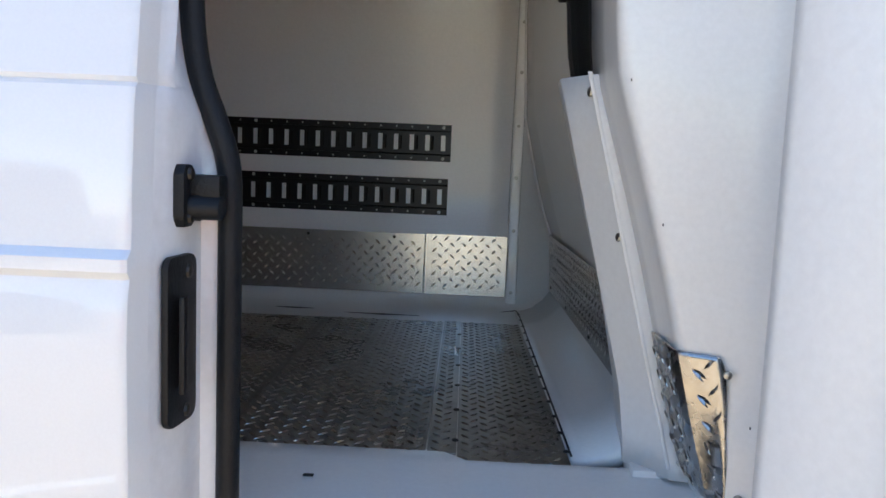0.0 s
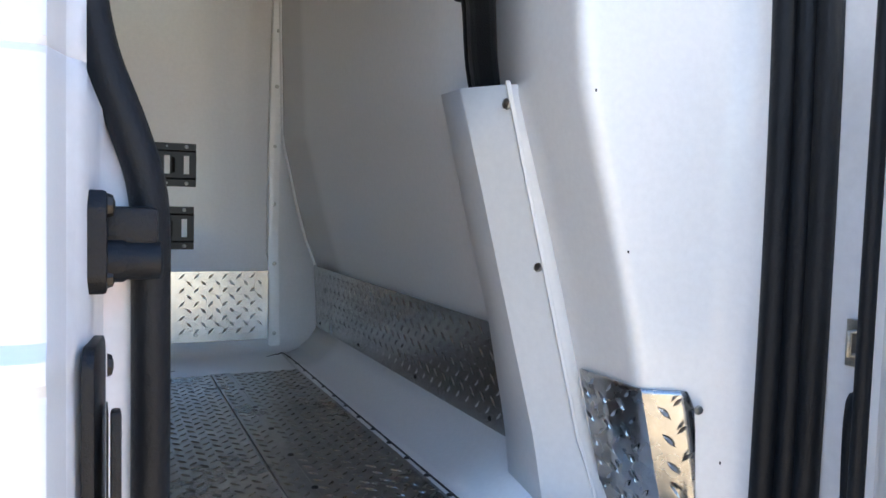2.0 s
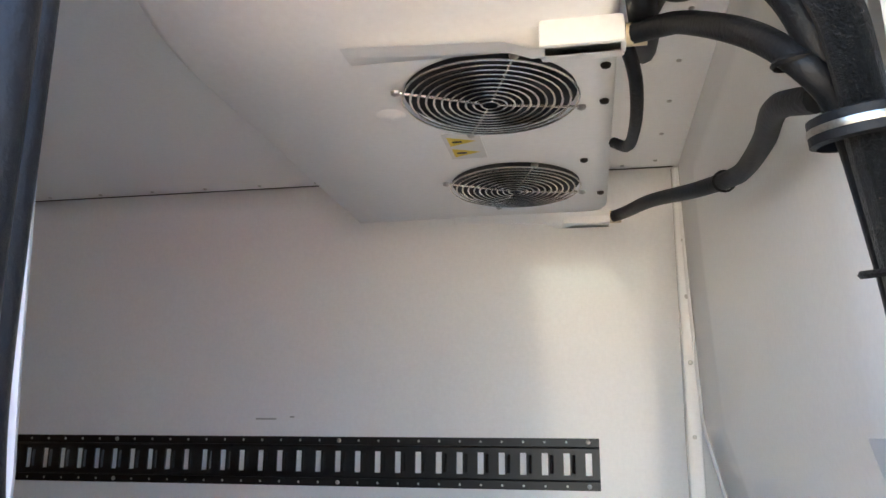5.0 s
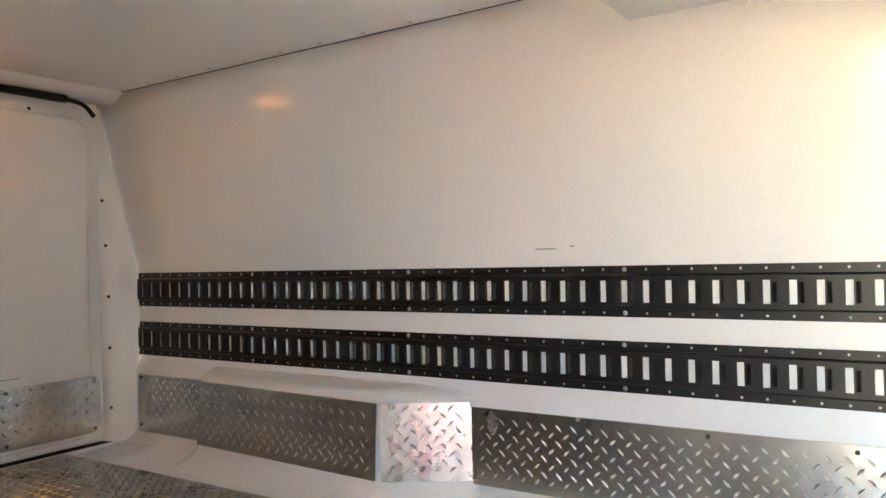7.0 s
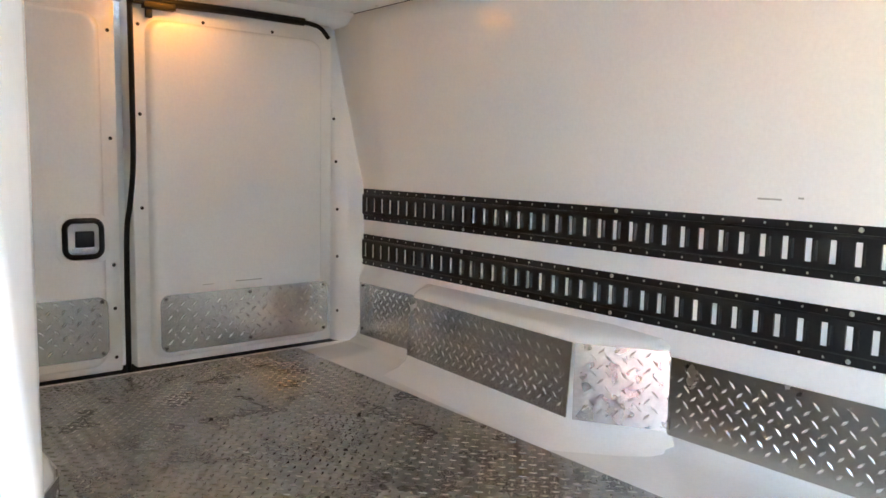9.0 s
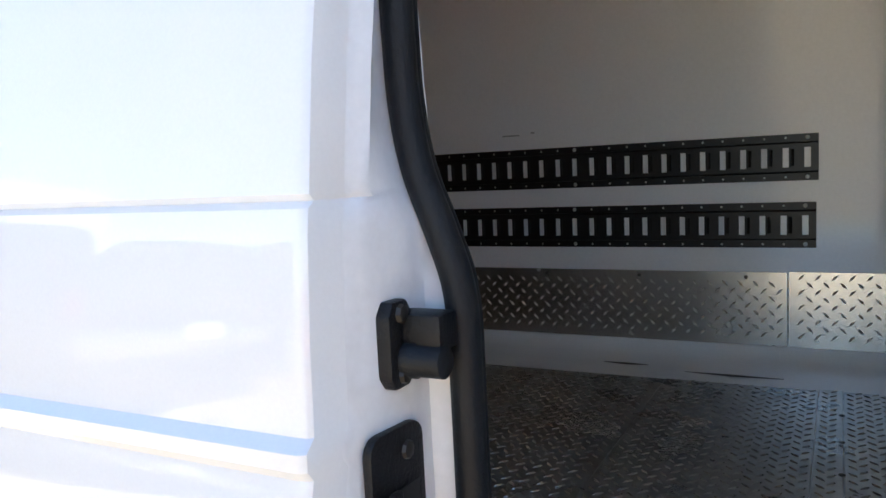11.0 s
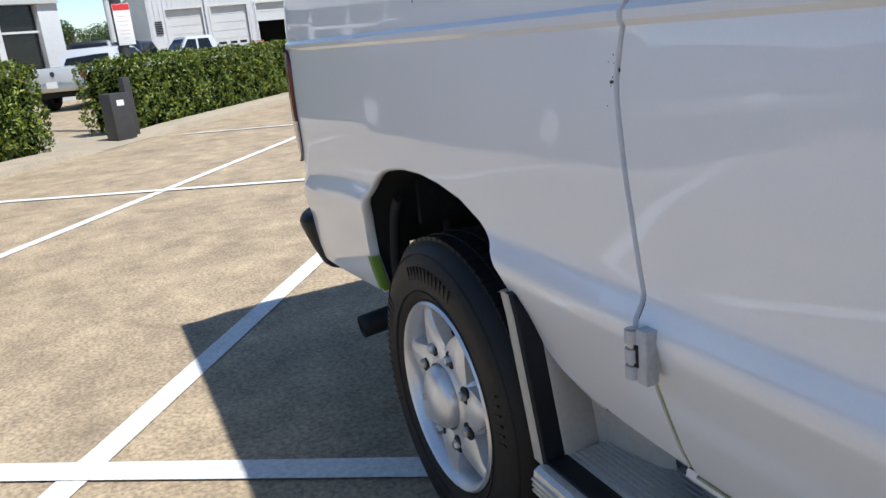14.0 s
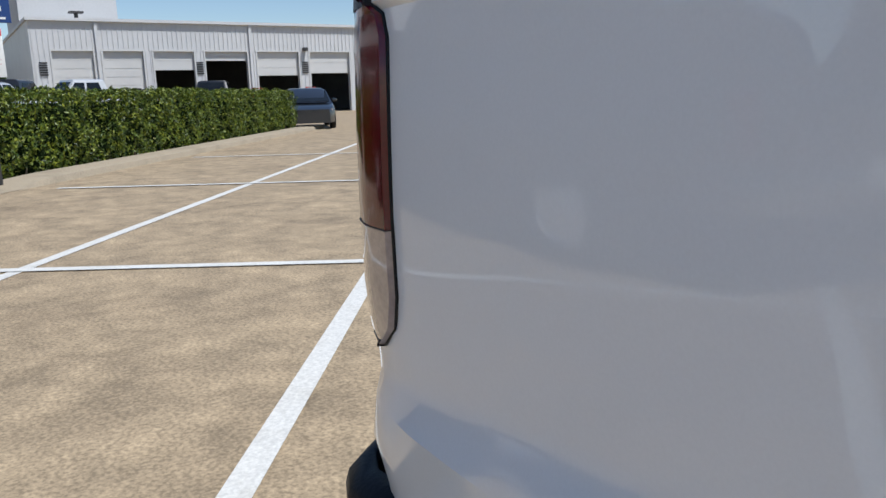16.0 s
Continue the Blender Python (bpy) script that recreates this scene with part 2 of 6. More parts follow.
def smooth_path(points, steps=8):
    """A rounded path through the given points."""
    p = [Vector(q) for q in points]
    p = [2 * p[0] - p[1]] + p + [2 * p[-1] - p[-2]]
    out = []
    for i in range(1, len(p) - 2):
        for k in range(steps):
            s = k / steps
            out.append(0.5 * ((2 * p[i]) + (p[i + 1] - p[i - 1]) * s + (2 * p[i - 1] - 5 * p[i] + 4 * p[i + 1] - p[i + 2]) * s * s + (3 * p[i] - p[i - 1] - 3 * p[i + 1] + p[i + 2]) * s ** 3))
    return out + [p[-2]]


def rounded(w, h, r, n=5):
    """A rounded rectangle about the origin: (a, b) points."""
    out = []
    for cx, cy, start in ((w / 2 - r, h / 2 - r, 0), (-w / 2 + r, h / 2 - r, 90), (-w / 2 + r, -h / 2 + r, 180), (w / 2 - r, -h / 2 + r, 270)):
        out += [(cx + r * math.cos(radians(start + 90 * k / n)), cy + r * math.sin(radians(start + 90 * k / n))) for k in range(n + 1)]
    return out


def lugs(geo, origin, du, dv, nu, nv, keep=None, pitch=0.034, size=1.0, height=0.0018):
    """Raised pointed lugs of tread plate: rows that lean one way and the other, over nu by nv metres from origin."""
    o, du, dv = Vector(origin), Vector(du).normalized(), Vector(dv).normalized()
    up = du.cross(dv)
    step_u, step_v = pitch * 1.414, pitch * 0.707
    for j in range(int(nv / step_v) + 1):
        for i in range(int(nu / step_u) + 1):
            a, b = (i + 0.25 + 0.5 * (j % 2)) * step_u, (j + 0.5) * step_v
            if a > nu or b > nv or (keep and not keep(a, b)):
                continue
            c = o + du * a + dv * b
            e = (du + dv * (1 if j % 2 else -1)) * 0.7071
            w = e.cross(up)
            L, W = pitch * 0.41 * size, pitch * 0.105 * size
            base = [c - e * L, c - e * L * 0.25 + w * W, c + e * L * 0.25 + w * W, c + e * L, c + e * L * 0.25 - w * W, c - e * L * 0.25 - w * W]
            top = [c - e * L * 0.55 + up * height, c + e * L * 0.55 + up * height]
            geo.add(base + top, [(0, 6, 1), (1, 6, 7, 2), (2, 7, 3), (3, 7, 4), (4, 7, 6, 5), (5, 6, 0)])


def tread_plate(name, corner, du, dv, w, h, parent, label="", mat=None, round_=0.0, pitch=0.027, thick=0.003, solidify=True):
    """A sheet of tread plate: corner, its two directions and its size."""
    du, dv, corner = Vector(du).normalized(), Vector(dv).normalized(), Vector(corner)
    up = du.cross(dv)
    g = Geo()
    if round_:
        pts = [(a + w / 2, b + h / 2) for a, b in rounded(w, h, round_)]
    else:
        pts = [(0, 0), (w, 0), (w, h), (0, h)]
    g.plate([corner + du * a + dv * b for a, b in pts], up, thick)

    def keep(a, b):
        m = 0.008
        if a < m + 0.006 or a > w - m - 0.006 or b < m + 0.004 or b > h - m - 0.004:
            return False
        x, y = min(a, w - a), min(b, h - b)
        return not (round_ and x < round_ and y < round_ and (round_ - x) ** 2 + (round_ - y) ** 2 > (round_ * 0.8) ** 2)

    sheet = part(name, g, mat or PLATE, parent, label, smooth=0)
    g = Geo()
    lugs(g, corner + up * thick, du, dv, w, h, keep, pitch, 1.1, 0.002)
    tagged(part("tread_lugs", g, mat or TREAD, sheet, smooth=0), "raised bright tread plate lugs", kind="stuff")
    return sheet


def screws(name, places, normal, r, parent, mat, height=0.003, label=""):
    """Small domed heads, each an object of its own on one shared mesh."""
    q = Vector(normal).normalized().to_track_quat("Z", "Y").to_matrix().to_4x4()
    me = Geo().lathe([(r, 0), (r * 0.85, height * 0.7), (r * 0.3, height), (0.0001, height)], Matrix.Identity(4), 8).mesh(name)
    me.materials.append(mat)
    out = None
    for p in places:
        out = part(name, me, mat, parent, label)
        out.matrix_basis = Matrix.Translation(p) @ q
    return out

# ---- the load space: walls, floor, ceiling ----
CEIL_Z = 2.10
BULK = [(0.94, 0.345), (1.13, 0.335), (1.30, 0.278), (1.48, 0.217), (1.80, 0.20), (2.10, 0.19)]
WALL_Y = [(0.90, -0.026), (1.12, -0.022), (1.16, 0.0), (1.47, 0.0), (1.65, -0.02), (1.85, -0.04), (2.10, -0.055)]
REAR_X = [(0.87, -2.43), (1.46, -2.44), (1.70, -2.49), (2.10, -2.58)]


def bulk_x(z):
    return sampled(BULK, z)


def wall_y(z):
    return sampled(WALL_Y, z)


# far wall with the coved foot
wall = tagged(part("wall_driver_side", Geo().loft(
    [[(x if 0 < k < 13 else (sampled(REAR_X, max(z, 0.87)) if k == 0 else bulk_x(max(z, 0.94)) + 0.02), y, z) for k, x in enumerate(np.linspace(-2.44, 0.34, 14))]
     for y, z in [(-0.30, 0.866), (-0.27, 0.868), (-0.16, 0.872), (-0.075, 0.878), (-0.04, 0.892), (-0.028, 0.915)] + [(wall_y(z), z) for z in (0.95, 1.0, 1.06, 1.12, 1.16, 1.25, 1.36, 1.47, 1.56, 1.65, 1.75, 1.85, 1.95, 2.03, 2.105)]]), LINER, smooth=50, solid=0.03, offset=1.0),
    "glossy white fibreglass wall liner with a coved foot", "wall", kind="structure")
part("outer_wall", Geo().box((-2.55, 0.05, 0.86), (0.6, 0.09, 2.1)), LINER, wall)

# wheel arch box on the far wall
ARCH = [(-2.03, -0.024, -0.024), (-2.005, -0.085, -0.095), (-1.98, -0.10, -0.112), (-1.25, -0.142, -0.160), (-1.226, -0.140, -0.158), (-1.03, -0.010, -0.026)]
rows = []
for x, y, yb in ARCH:
    rows.append([(x, yb - 0.11, 0.869), (x, yb - 0.05, 0.885), (x, yb - 0.02, 0.905), (x, yb - 0.006, 0.93), (x, y - 0.002, 1.11), (x, y + 0.004, 1.128), (x, y + 0.03, 1.142), (x, -0.004, 1.150), (x, 0.02, 1.152)])
rows = [[(-2.05, p[1] * 0.0 + 0.0, p[2]) for p in rows[0]]] + rows + [[(-0.98, 0.01, p[2]) for p in rows[0]]]
part("wheel_arch_box", Geo().loft(rows), LINER, wall, "white moulded wheel arch box", smooth=50)
tread_plate("kick_plate", (-2.41, -0.030, 0.905), (1, 0, 0), (0, 0, 1), 0.36, 0.20, wall, "dulled tread plate panel")
tread_plate("kick_plate", (-1.985, -0.122, 0.925), (0.745, -0.046, 0), (0, 0.014, 0.195), 0.742, 0.195, wall, "dulled tread plate panel on the arch box")
tread_plate("kick_plate", (-1.226, -0.166, 0.925), (0.196, 0.122, 0), (-0.012, 0.014, 0.195), 0.232, 0.195, wall, "bright slanted tread plate panel", mat=SLANTPLATE)
tread_plate("kick_plate", (-1.034, -0.0365, 0.915), (1, 0, 0), (0, 0.006, 0.195), 0.962, 0.193, wall, "bright tread plate panel")
tread_plate("kick_plate", (-0.067, -0.0365, 0.915), (1, 0, 0), (0, 0.006, 0.195), 0.262, 0.195, wall, "bright tread plate panel")
screws("screw", [(x, -0.036, 1.095) for x in (-2.39, -0.99, -0.72, -0.45, -0.17)] + [(x, -0.036, 0.93) for x in (-2.39, -0.99, -0.72, -0.45, -0.17)], (0, -1, 0), 0.005, wall, DARKSCREW)
# corner trim strips with their screws
strip = Geo().loft([[(x, wall_y(z) - d, z) for z in np.linspace(0.885, 2.095, 14)] for x, d in ((0.196, 0.0), (0.198, 0.011), (0.204, 0.013), (0.228, 0.013), (0.231, 0.011), (0.233, 0.0))])
part("corner_trim", strip, LINER, wall, "white corner trim strip", smooth=20)
part("trim_joint", Geo().loft([[(x, wall_y(z) - 0.0015, z) for z in np.linspace(0.885, 2.095, 14)] for x in (0.1947, 0.1958)]), SMUDGE, wall, "dark joint beside the trim")
screws("screw", [(0.214, wall_y(z) - 0.013, z) for z in (0.93, 1.13, 1.30, 1.465, 1.632, 1.784, 1.917, 2.04)], (0, -1, 0), 0.006, wall, STEEL)
def post_x(z, u):
    a = sampled(REAR_X, z)
    return a + (min(-2.53, a - 0.02) - a) * u


part("rear_trim", Geo().loft([[(post_x(z, u), y, z) for u, y in ((0.0, wall_y(z) - 0.001), (0.25, -0.05), (0.45, -0.088), (0.65, -0.098), (1.0, -0.10))] for z in np.linspace(0.872, 2.1, 16)]), LINER, wall, "white moulded rear corner post", smooth=50)
screws("screw", [(post_x(z, 0.5), -0.0905, z) for z in (0.99, 1.2, 1.38, 1.56, 1.72)], (0.6, -0.8, 0), 0.006, wall, DARKSCREW)
# scuffs on the wall
for x, z, w in ((-0.83, 1.503, 0.055), (-0.76, 1.508, 0.012)):
    part("scuff", Geo().box((x - w / 2, wall_y(z) - 0.0012, z - 0.002), (x + w / 2, wall_y(z), z + 0.002)), SMUDGE, wall)
for x0, x1, y in ((-0.30, -0.07, -0.20), (-0.52, -0.40, -0.16)):
    part("scuff", Geo().plate([(x0, y, 0.8735), ((x0 + x1) / 2, y - 0.012, 0.8733), (x1, y - 0.002, 0.8735), ((x0 + x1) / 2, y + 0.004, 0.8737)], (0, 0, 1), 0.0012), MARK, wall, "dark rubbed scuff")

# ceiling
ceiling = tagged(part("ceiling", Geo().box((-2.62, -1.62, CEIL_Z), (0.45, 0.06, CEIL_Z + 0.03)), LINER), "glossy white fibreglass ceiling liner", "ceiling", kind="structure")
part("ceiling_joint", Geo().box((-2.5, -0.0622, CEIL_Z - 0.002), (0.2, -0.0595, CEIL_Z)), MARK, ceiling, "dark joint along the ceiling edge")
screws("screw", [(x, -0.085, CEIL_Z) for x in np.arange(-2.4, 0.15, 0.155)] + [(0.155, y, CEIL_Z) for y in np.arange(-1.3, -0.1, 0.17)], (0, 0, -1), 0.005, ceiling, STEEL)

# bulkhead with its coved foot, running out to the door pillar
prof = [(0.225, 0.878), (0.25, 0.880), (0.285, 0.888), (0.318, 0.910), (0.338, 0.936)] + [(bulk_x(z), z) for z in (0.98, 1.05, 1.13, 1.20, 1.30, 1.40, 1.46, 1.48, 1.50, 1.6, 1.8, 2.0, 2.105)]
bulkhead = tagged(part("wall_bulkhead", Geo().loft([[(x - 0.012 * y + 0.022 * (1 + y / 1.3) * min(max((z - 1.25) / 0.2, 0), 1), y, z) for x, z in prof] for y in (0.03, -0.3, -0.7, -1.1, -1.30)]), LINER, smooth=40, solid=0.03, offset=1.0), "glossy white bulkhead, leaning towards the cab below", "wall", kind="structure")
tread_plate("kick_plate", (0.3405, -0.035, 0.945), (0.012, -1, 0), (-0.01, 0, 0.18), 1.16, 0.18, bulkhead, "dull tread plate strip")
screws("screw", [(0.332 - 0.012 * y, y, 1.112) for y in (-0.08, -0.42, -0.78, -1.1)] + [(0.337 - 0.012 * y, y, 0.96) for y in (-0.08, -0.42, -0.78, -1.1)], (-1, 0, 0), 0.005, bulkhead, DARKSCREW)
bead = [0.95, 1.05, 1.13, 1.20, 1.30, 1.40, 1.46, 1.50, 1.6, 1.8, 2.0, 2.09]
part("corner_bead", Geo().tube([(bulk_x(z) + 0.022 * min(max((z - 1.25) / 0.2, 0), 1) - 0.003, wall_y(z) - 0.014, z) for z in bead], 0.0055, 8), LINER, bulkhead, "white sealed bead in the corner", smooth=60)
part("bead_joint", Geo().tube([(bulk_x(z) + 0.022 * min(max((z - 1.25) / 0.2, 0), 1) - 0.0005, wall_y(z) - 0.0205, z) for z in bead], 0.0016, 6), SMUDGE, bulkhead, "grey joint beside the bead", smooth=60)
# the pillar: the bulkhead goes on to an edge, then turns out to the door seal
pz = [0.70, 0.80, 0.90, 1.0, 1.13, 1.20, 1.30, 1.40, 1.46, 1.52, 1.65, 1.8, 1.95, 2.105]
EDGE_Y = -1.488


def pillar_x(z):
    return sampled([(0.70, 0.455), (0.90, 0.396), (1.0, 0.368), (1.11, 0.340), (1.20, 0.317), (1.27, 0.298), (1.45, 0.244), (1.48, 0.237), (1.80, 0.219), (2.10, 0.208)], z)


prows = []
for z in pz:
    x = pillar_x(z)
    prows.append([(x - 0.004, -1.27, z), (x, -1.40, z), (x + 0.0004, EDGE_Y + 0.014, z), (x + 0.0005, EDGE_Y + 0.006, z), (x + 0.003, EDGE_Y - 0.003, z), (x + 0.011, EDGE_Y - 0.009, z),
                  (0.955 * x + 0.0293, EDGE_Y - 0.0105, z), (x * 0.55 + 0.1935, -1.512, z), (0.405, -1.528, z), (0.437, -1.545, z), (0.441, -1.560, z), (0.442, -1.582, z), (0.47, -1.60, z), (0.475, -1.70, z)])
pillar = tagged(part("wall_pillar", Geo().loft(prows), LINER, smooth=50, solid=0.012, offset=1.0), "glossy white moulded door pillar liner", "wall", kind="structure")
for x, y, z in ((0.256, -1.4985, 1.451), (0.308, -1.501, 1.27), (0.4255, -1.5405, 1.02), (0.40, -1.528, 1.62)):
    part("nick", Geo().box((x - 0.0012, y - 0.0005, z - 0.0016), (x, y + 0.0012, z + 0.0016)), MARK, pillar)


def bracket_row(z, off):
    """The guard's outline at a height: along the pillar face, round its edge, along the panel."""
    x = pillar_x(z)
    a, b, c = Vector((x + 0.011, EDGE_Y - 0.009, z)), Vector((x * 0.55 + 0.1935, -1.512, z)), Vector((0.405, -1.528, z))
    n = Vector((-0.22, -0.97, 0)) * off
    return [(x - 0.002 - off, -1.375, z), (x - off, -1.43, z), (x - off, EDGE_Y + 0.006, z), (x + 0.003 - off * 0.8, EDGE_Y - 0.003 - off * 0.6, z), tuple(a + n), tuple(b + n), tuple(b.lerp(c, 0.62) + n)]


def guard_row(z):
    row = bracket_row(z, 0.004)
    cut = 0.55 * min(max((z - 1.07) / 0.035, 0.0), 1.0) ** 2
    return row[:-1] + [tuple(Vector(row[-1]).lerp(Vector(row[-2]), cut))]


zs = [0.905, 0.92, 0.94, 0.98, 1.02, 1.06, 1.085, 1.098, 1.105]
guard = part("corner_guard", Geo().loft([guard_row(z) for z in zs]), GUARDPLATE, pillar, "folded tread plate corner guard", smooth=30, solid=0.003, offset=0)
g = Geo()
for a, b in ((0, 2), (4, 6)):
    for z0, z1 in ((0.905, 1.0), (1.0, 1.105)):
        p0, p1, p2 = Vector(bracket_row(z0, 0.007)[a]), Vector(bracket_row(z0, 0.007)[b]), Vector(bracket_row(z1, 0.007)[a])
        w = (p1 - p0).length
        lugs(g, p0, p1 - p0, p2 - p0, w, z1 - z0, lambda u, v, w=w: 0.007 < u < w - 0.007, pitch=0.025, size=1.0, height=0.0024)
part("tread_lugs", g, GUARDPLATE, guard, smooth=0)
screws("rivet", [(0.394, -1.533, 1.085), (0.418, -1.538, 0.925)], (-0.22, -0.97, 0), 0.006, guard, STEEL)

# floor: sheets of worn tread plate over a white tray
floor = tagged(part("floor", Geo().box((-2.50, -1.36, 0.82), (0.24, -0.02, 0.866)).box((-1.02, -1.50, 0.82), (0.24, -1.36, 0.866)).box((-2.50, -1.58, 0.82), (-2.10, -1.36, 0.866)).box((0.2, -1.30, 0.82), (0.35, -0.02, 0.864)), LINER), "worn dark tread plate load floor in a white tray", "floor", kind="structure")


def floor_sheet(x0, x1, y0, y1, label, lift=0.0, notch=False):
    g = Geo()
    z = 0.869 + lift
    g.plate([(x0, y0, z), (x1, y0, z), (x1, y1, z), (x0, y1, z)], (0, 0, 1), 0.003)
    sheet = part("floor_sheet", g, FLOOR, floor, label, smooth=0)
    g = Geo()
    lugs(g, (x0 + 0.004, y0 + 0.004, z + 0.003), (1, 0, 0), (0, 1, 0), x1 - x0 - 0.008, y1 - y0 - 0.008, pitch=0.0235, size=1.15, height=0.0020)
    tagged(part("tread_lugs", g, FLOORLUG, sheet, smooth=0), "worn raised tread plate lugs", kind="stuff")
    return sheet


floor_sheet(-2.46, -0.335, -1.36, -0.272, "worn grey tread plate sheet")
floor_sheet(-0.333, 0.006, -1.30, -0.268, "worn grey tread plate sheet")
floor_sheet(0.009, 0.056, -1.30, -0.262, "narrow worn tread plate joint strip", 0.002)
floor_sheet(0.058, 0.238, -1.328, -0.262, "worn grey tread plate sheet")
screws("screw", [(0.236, y, 0.878) for y in np.arange(-1.28, -0.1, 0.088)], (0, 0, 1), 0.006, floor, DARKSCREW)
screws("screw", [(0.054, y, 0.877) for y in np.arange(-1.25, -0.3, 0.16)] + [(-2.3 + 0.2 * k, -0.5 - 0.17 * (k % 3), 0.874) for k in range(6)], (0, 0, 1), 0.006, floor, DARKSCREW)
# dark sealant along the front corner of the floor
part("sealant", Geo().tube(smooth_path([(0.18, -0.10, 0.875), (0.215, -0.085, 0.878), (0.235, -0.12, 0.879), (0.238, -0.6, 0.879), (0.241, -1.3, 0.879)], 4), 0.0018, 6), MARK, floor, "dark sealant bead")

# door sill: white ledge, face and black step well
sill = tagged(part("sill", Geo().loft([[(x, y - (0.031 if x > 0.06 and y > -1.34 else 0.0), z) for x in (-0.36, -0.1, 0.0, 0.036, 0.072, 0.25, 0.42)] for y, z in ((-1.28, 0.868), (-1.298, 0.874), (-1.315, 0.882), (-1.36, 0.880), (-1.47, 0.874), (-1.498, 0.8728), (-1.505, 0.8715), (-1.5115, 0.867), (-1.5140, 0.860), (-1.5145, 0.852), (-1.5175, 0.76), (-1.52, 0.69))]), LINER, smooth=45), "white moulded door sill ledge with scuffs", "sill", kind="structure")
part("sill_joint", Geo().tube([(-0.36, -1.5145, 0.858), (0.05, -1.5145, 0.859), (0.42, -1.5145, 0.858)], 0.0026, 6), MARK, sill)
part("step_mat", Geo().loft([[(-0.36, -1.516, z), (0.46, -1.516, z), (0.46, -1.69, z), (-0.248, -1.69, z), (-0.252, -1.63, z), (-0.36, -1.62, z)] for z in (0.585, 0.60)], closed=True).add([(-0.36, -1.516, 0.6), (0.46, -1.516, 0.6), (0.46, -1.69, 0.6), (-0.248, -1.69, 0.6), (-0.252, -1.63, 0.6), (-0.36, -1.62, 0.6)], [(5, 4, 3, 2, 1, 0)]), RUBBER, sill, "black rubber step mat", bevel=0.004)
part("step_riser", Geo().box((-0.36, -1.522, 0.585), (0.46, -1.508, 0.70)), UNDER, sill)
part("scuff", Geo().box((-0.165, -1.426, 0.8775), (-0.15, -1.418, 0.8785)), MARK, sill)
# near wall behind the closed leaf, and its arch box
near = tagged(part("wall_kerb_side", Geo().loft([[(x, y, z) for x in (-2.5, -1.6, -0.84)] for y, z in ((-1.585, 0.945), (-1.585, 1.5), (-1.56, 1.85), (-1.53, 2.105))]), LINER, solid=0.03, offset=1.0), "glossy white fibreglass wall liner", "wall", kind="structure")
part("wheel_arch_box", Geo().loft([[(x, y, 0.868), (x, y, 1.105), (x, y - 0.008, 1.130), (x, y - 0.03, 1.142), (x, -1.59, 1.15)] for x, y in ((-2.0, -1.56), (-1.95, -1.40), (-1.25, -1.378), (-1.18, -1.376), (-1.165, -1.380), (-0.95, -1.50), (-0.87, -1.56), (-0.86, -1.585))]), LINER, near, "white moulded wheel arch box", smooth=50)
tread_plate("kick_plate", (-0.956, -1.492, 0.90), (-0.205, 0.116, 0), (0, 0, 1), 0.235, 0.205, near, "tread plate panel")
tread_plate("kick_plate", (-1.19, -1.371, 0.90), (-1, -0.028, 0), (0, 0, 1), 0.74, 0.205, near, "tread plate panel")

# ---- rear doors, seen from inside ----
DOOR_X = -2.49


def rear_door(name, y0, y1, plate0, plate1, z0p, z1p, label):
    d = thing(name, label, "door", (DOOR_X, (y0 + y1) / 2, 0.87), kind="structure")
    w = abs(y1 - y0)
    part("door_frame", Geo().box((DOOR_X - 0.12, min(y0, y1), 0.872), (DOOR_X - 0.022, max(y0, y1), 2.06)), LINER, d, bevel=0.01)
    g = Geo()
    c, h = (y0 + y1) / 2, 1.142
    rings = []
    for inset, x in ((0.0, DOOR_X - 0.060), (0.001, DOOR_X - 0.046), (0.008, DOOR_X - 0.040), (0.020, DOOR_X - 0.037), (0.030, DOOR_X - 0.026), (0.038, DOOR_X - 0.010), (0.046, DOOR_X - 0.002), (0.056, DOOR_X), (0.075, DOOR_X)):
        rings.append([(x, c + a, 1.448 + b) for a, b in rounded(w - 0.03 - 2 * inset, h + 0.012 - 2 * inset * 0.75, 0.05, 7)])
    g.loft(rings, closed=True)
    g.f.append(tuple(range(len(g.v) - len(rings[0]), len(g.v))))
    part("door_liner", g, LINER, d, "white moulded door liner", smooth=50)
    tread_plate("kick_plate", (DOOR_X + 0.0005, plate0, z0p), (0, plate1 - plate0, 0), (0, 0, 1), abs(plate1 - plate0), z1p - z0p, d, "rounded tread plate panel", round_=0.03, pitch=0.030)
    screws("screw", [(DOOR_X + 0.004, y, z) for y in (plate0 + 0.018, plate1 - 0.018, (plate0 + plate1) / 2) for z in (z0p + 0.014, z1p - 0.014)], (1, 0, 0), 0.006, d, DARKSCREW)
    return d


door_1 = rear_door("door_1", -0.835, -0.100, -0.764, -0.130, 0.916, 1.110, "closed white rear door leaf with a tread plate kick panel")
door_2 = rear_door("door_2", -1.60, -0.878, -1.555, -0.928, 0.930, 1.124, "closed white rear door leaf with a black lock")
part("scuff", Geo().box((DOOR_X + 0.0005, -0.50, 1.137), (DOOR_X + 0.0015, -0.40, 1.140)).box((DOOR_X + 0.0005, -0.62, 1.134), (DOOR_X + 0.0015, -0.58, 1.136)), SMUDGE, door_1)
screws("screw", [(DOOR_X - 0.021, -0.808, z) for z in (1.4, 1.7, 1.98)] + [(DOOR_X - 0.010, -0.6, 2.008), (DOOR_X - 0.010, -0.35, 2.008)], (1, 0, 0), 0.006, door_1, DARKSCREW)
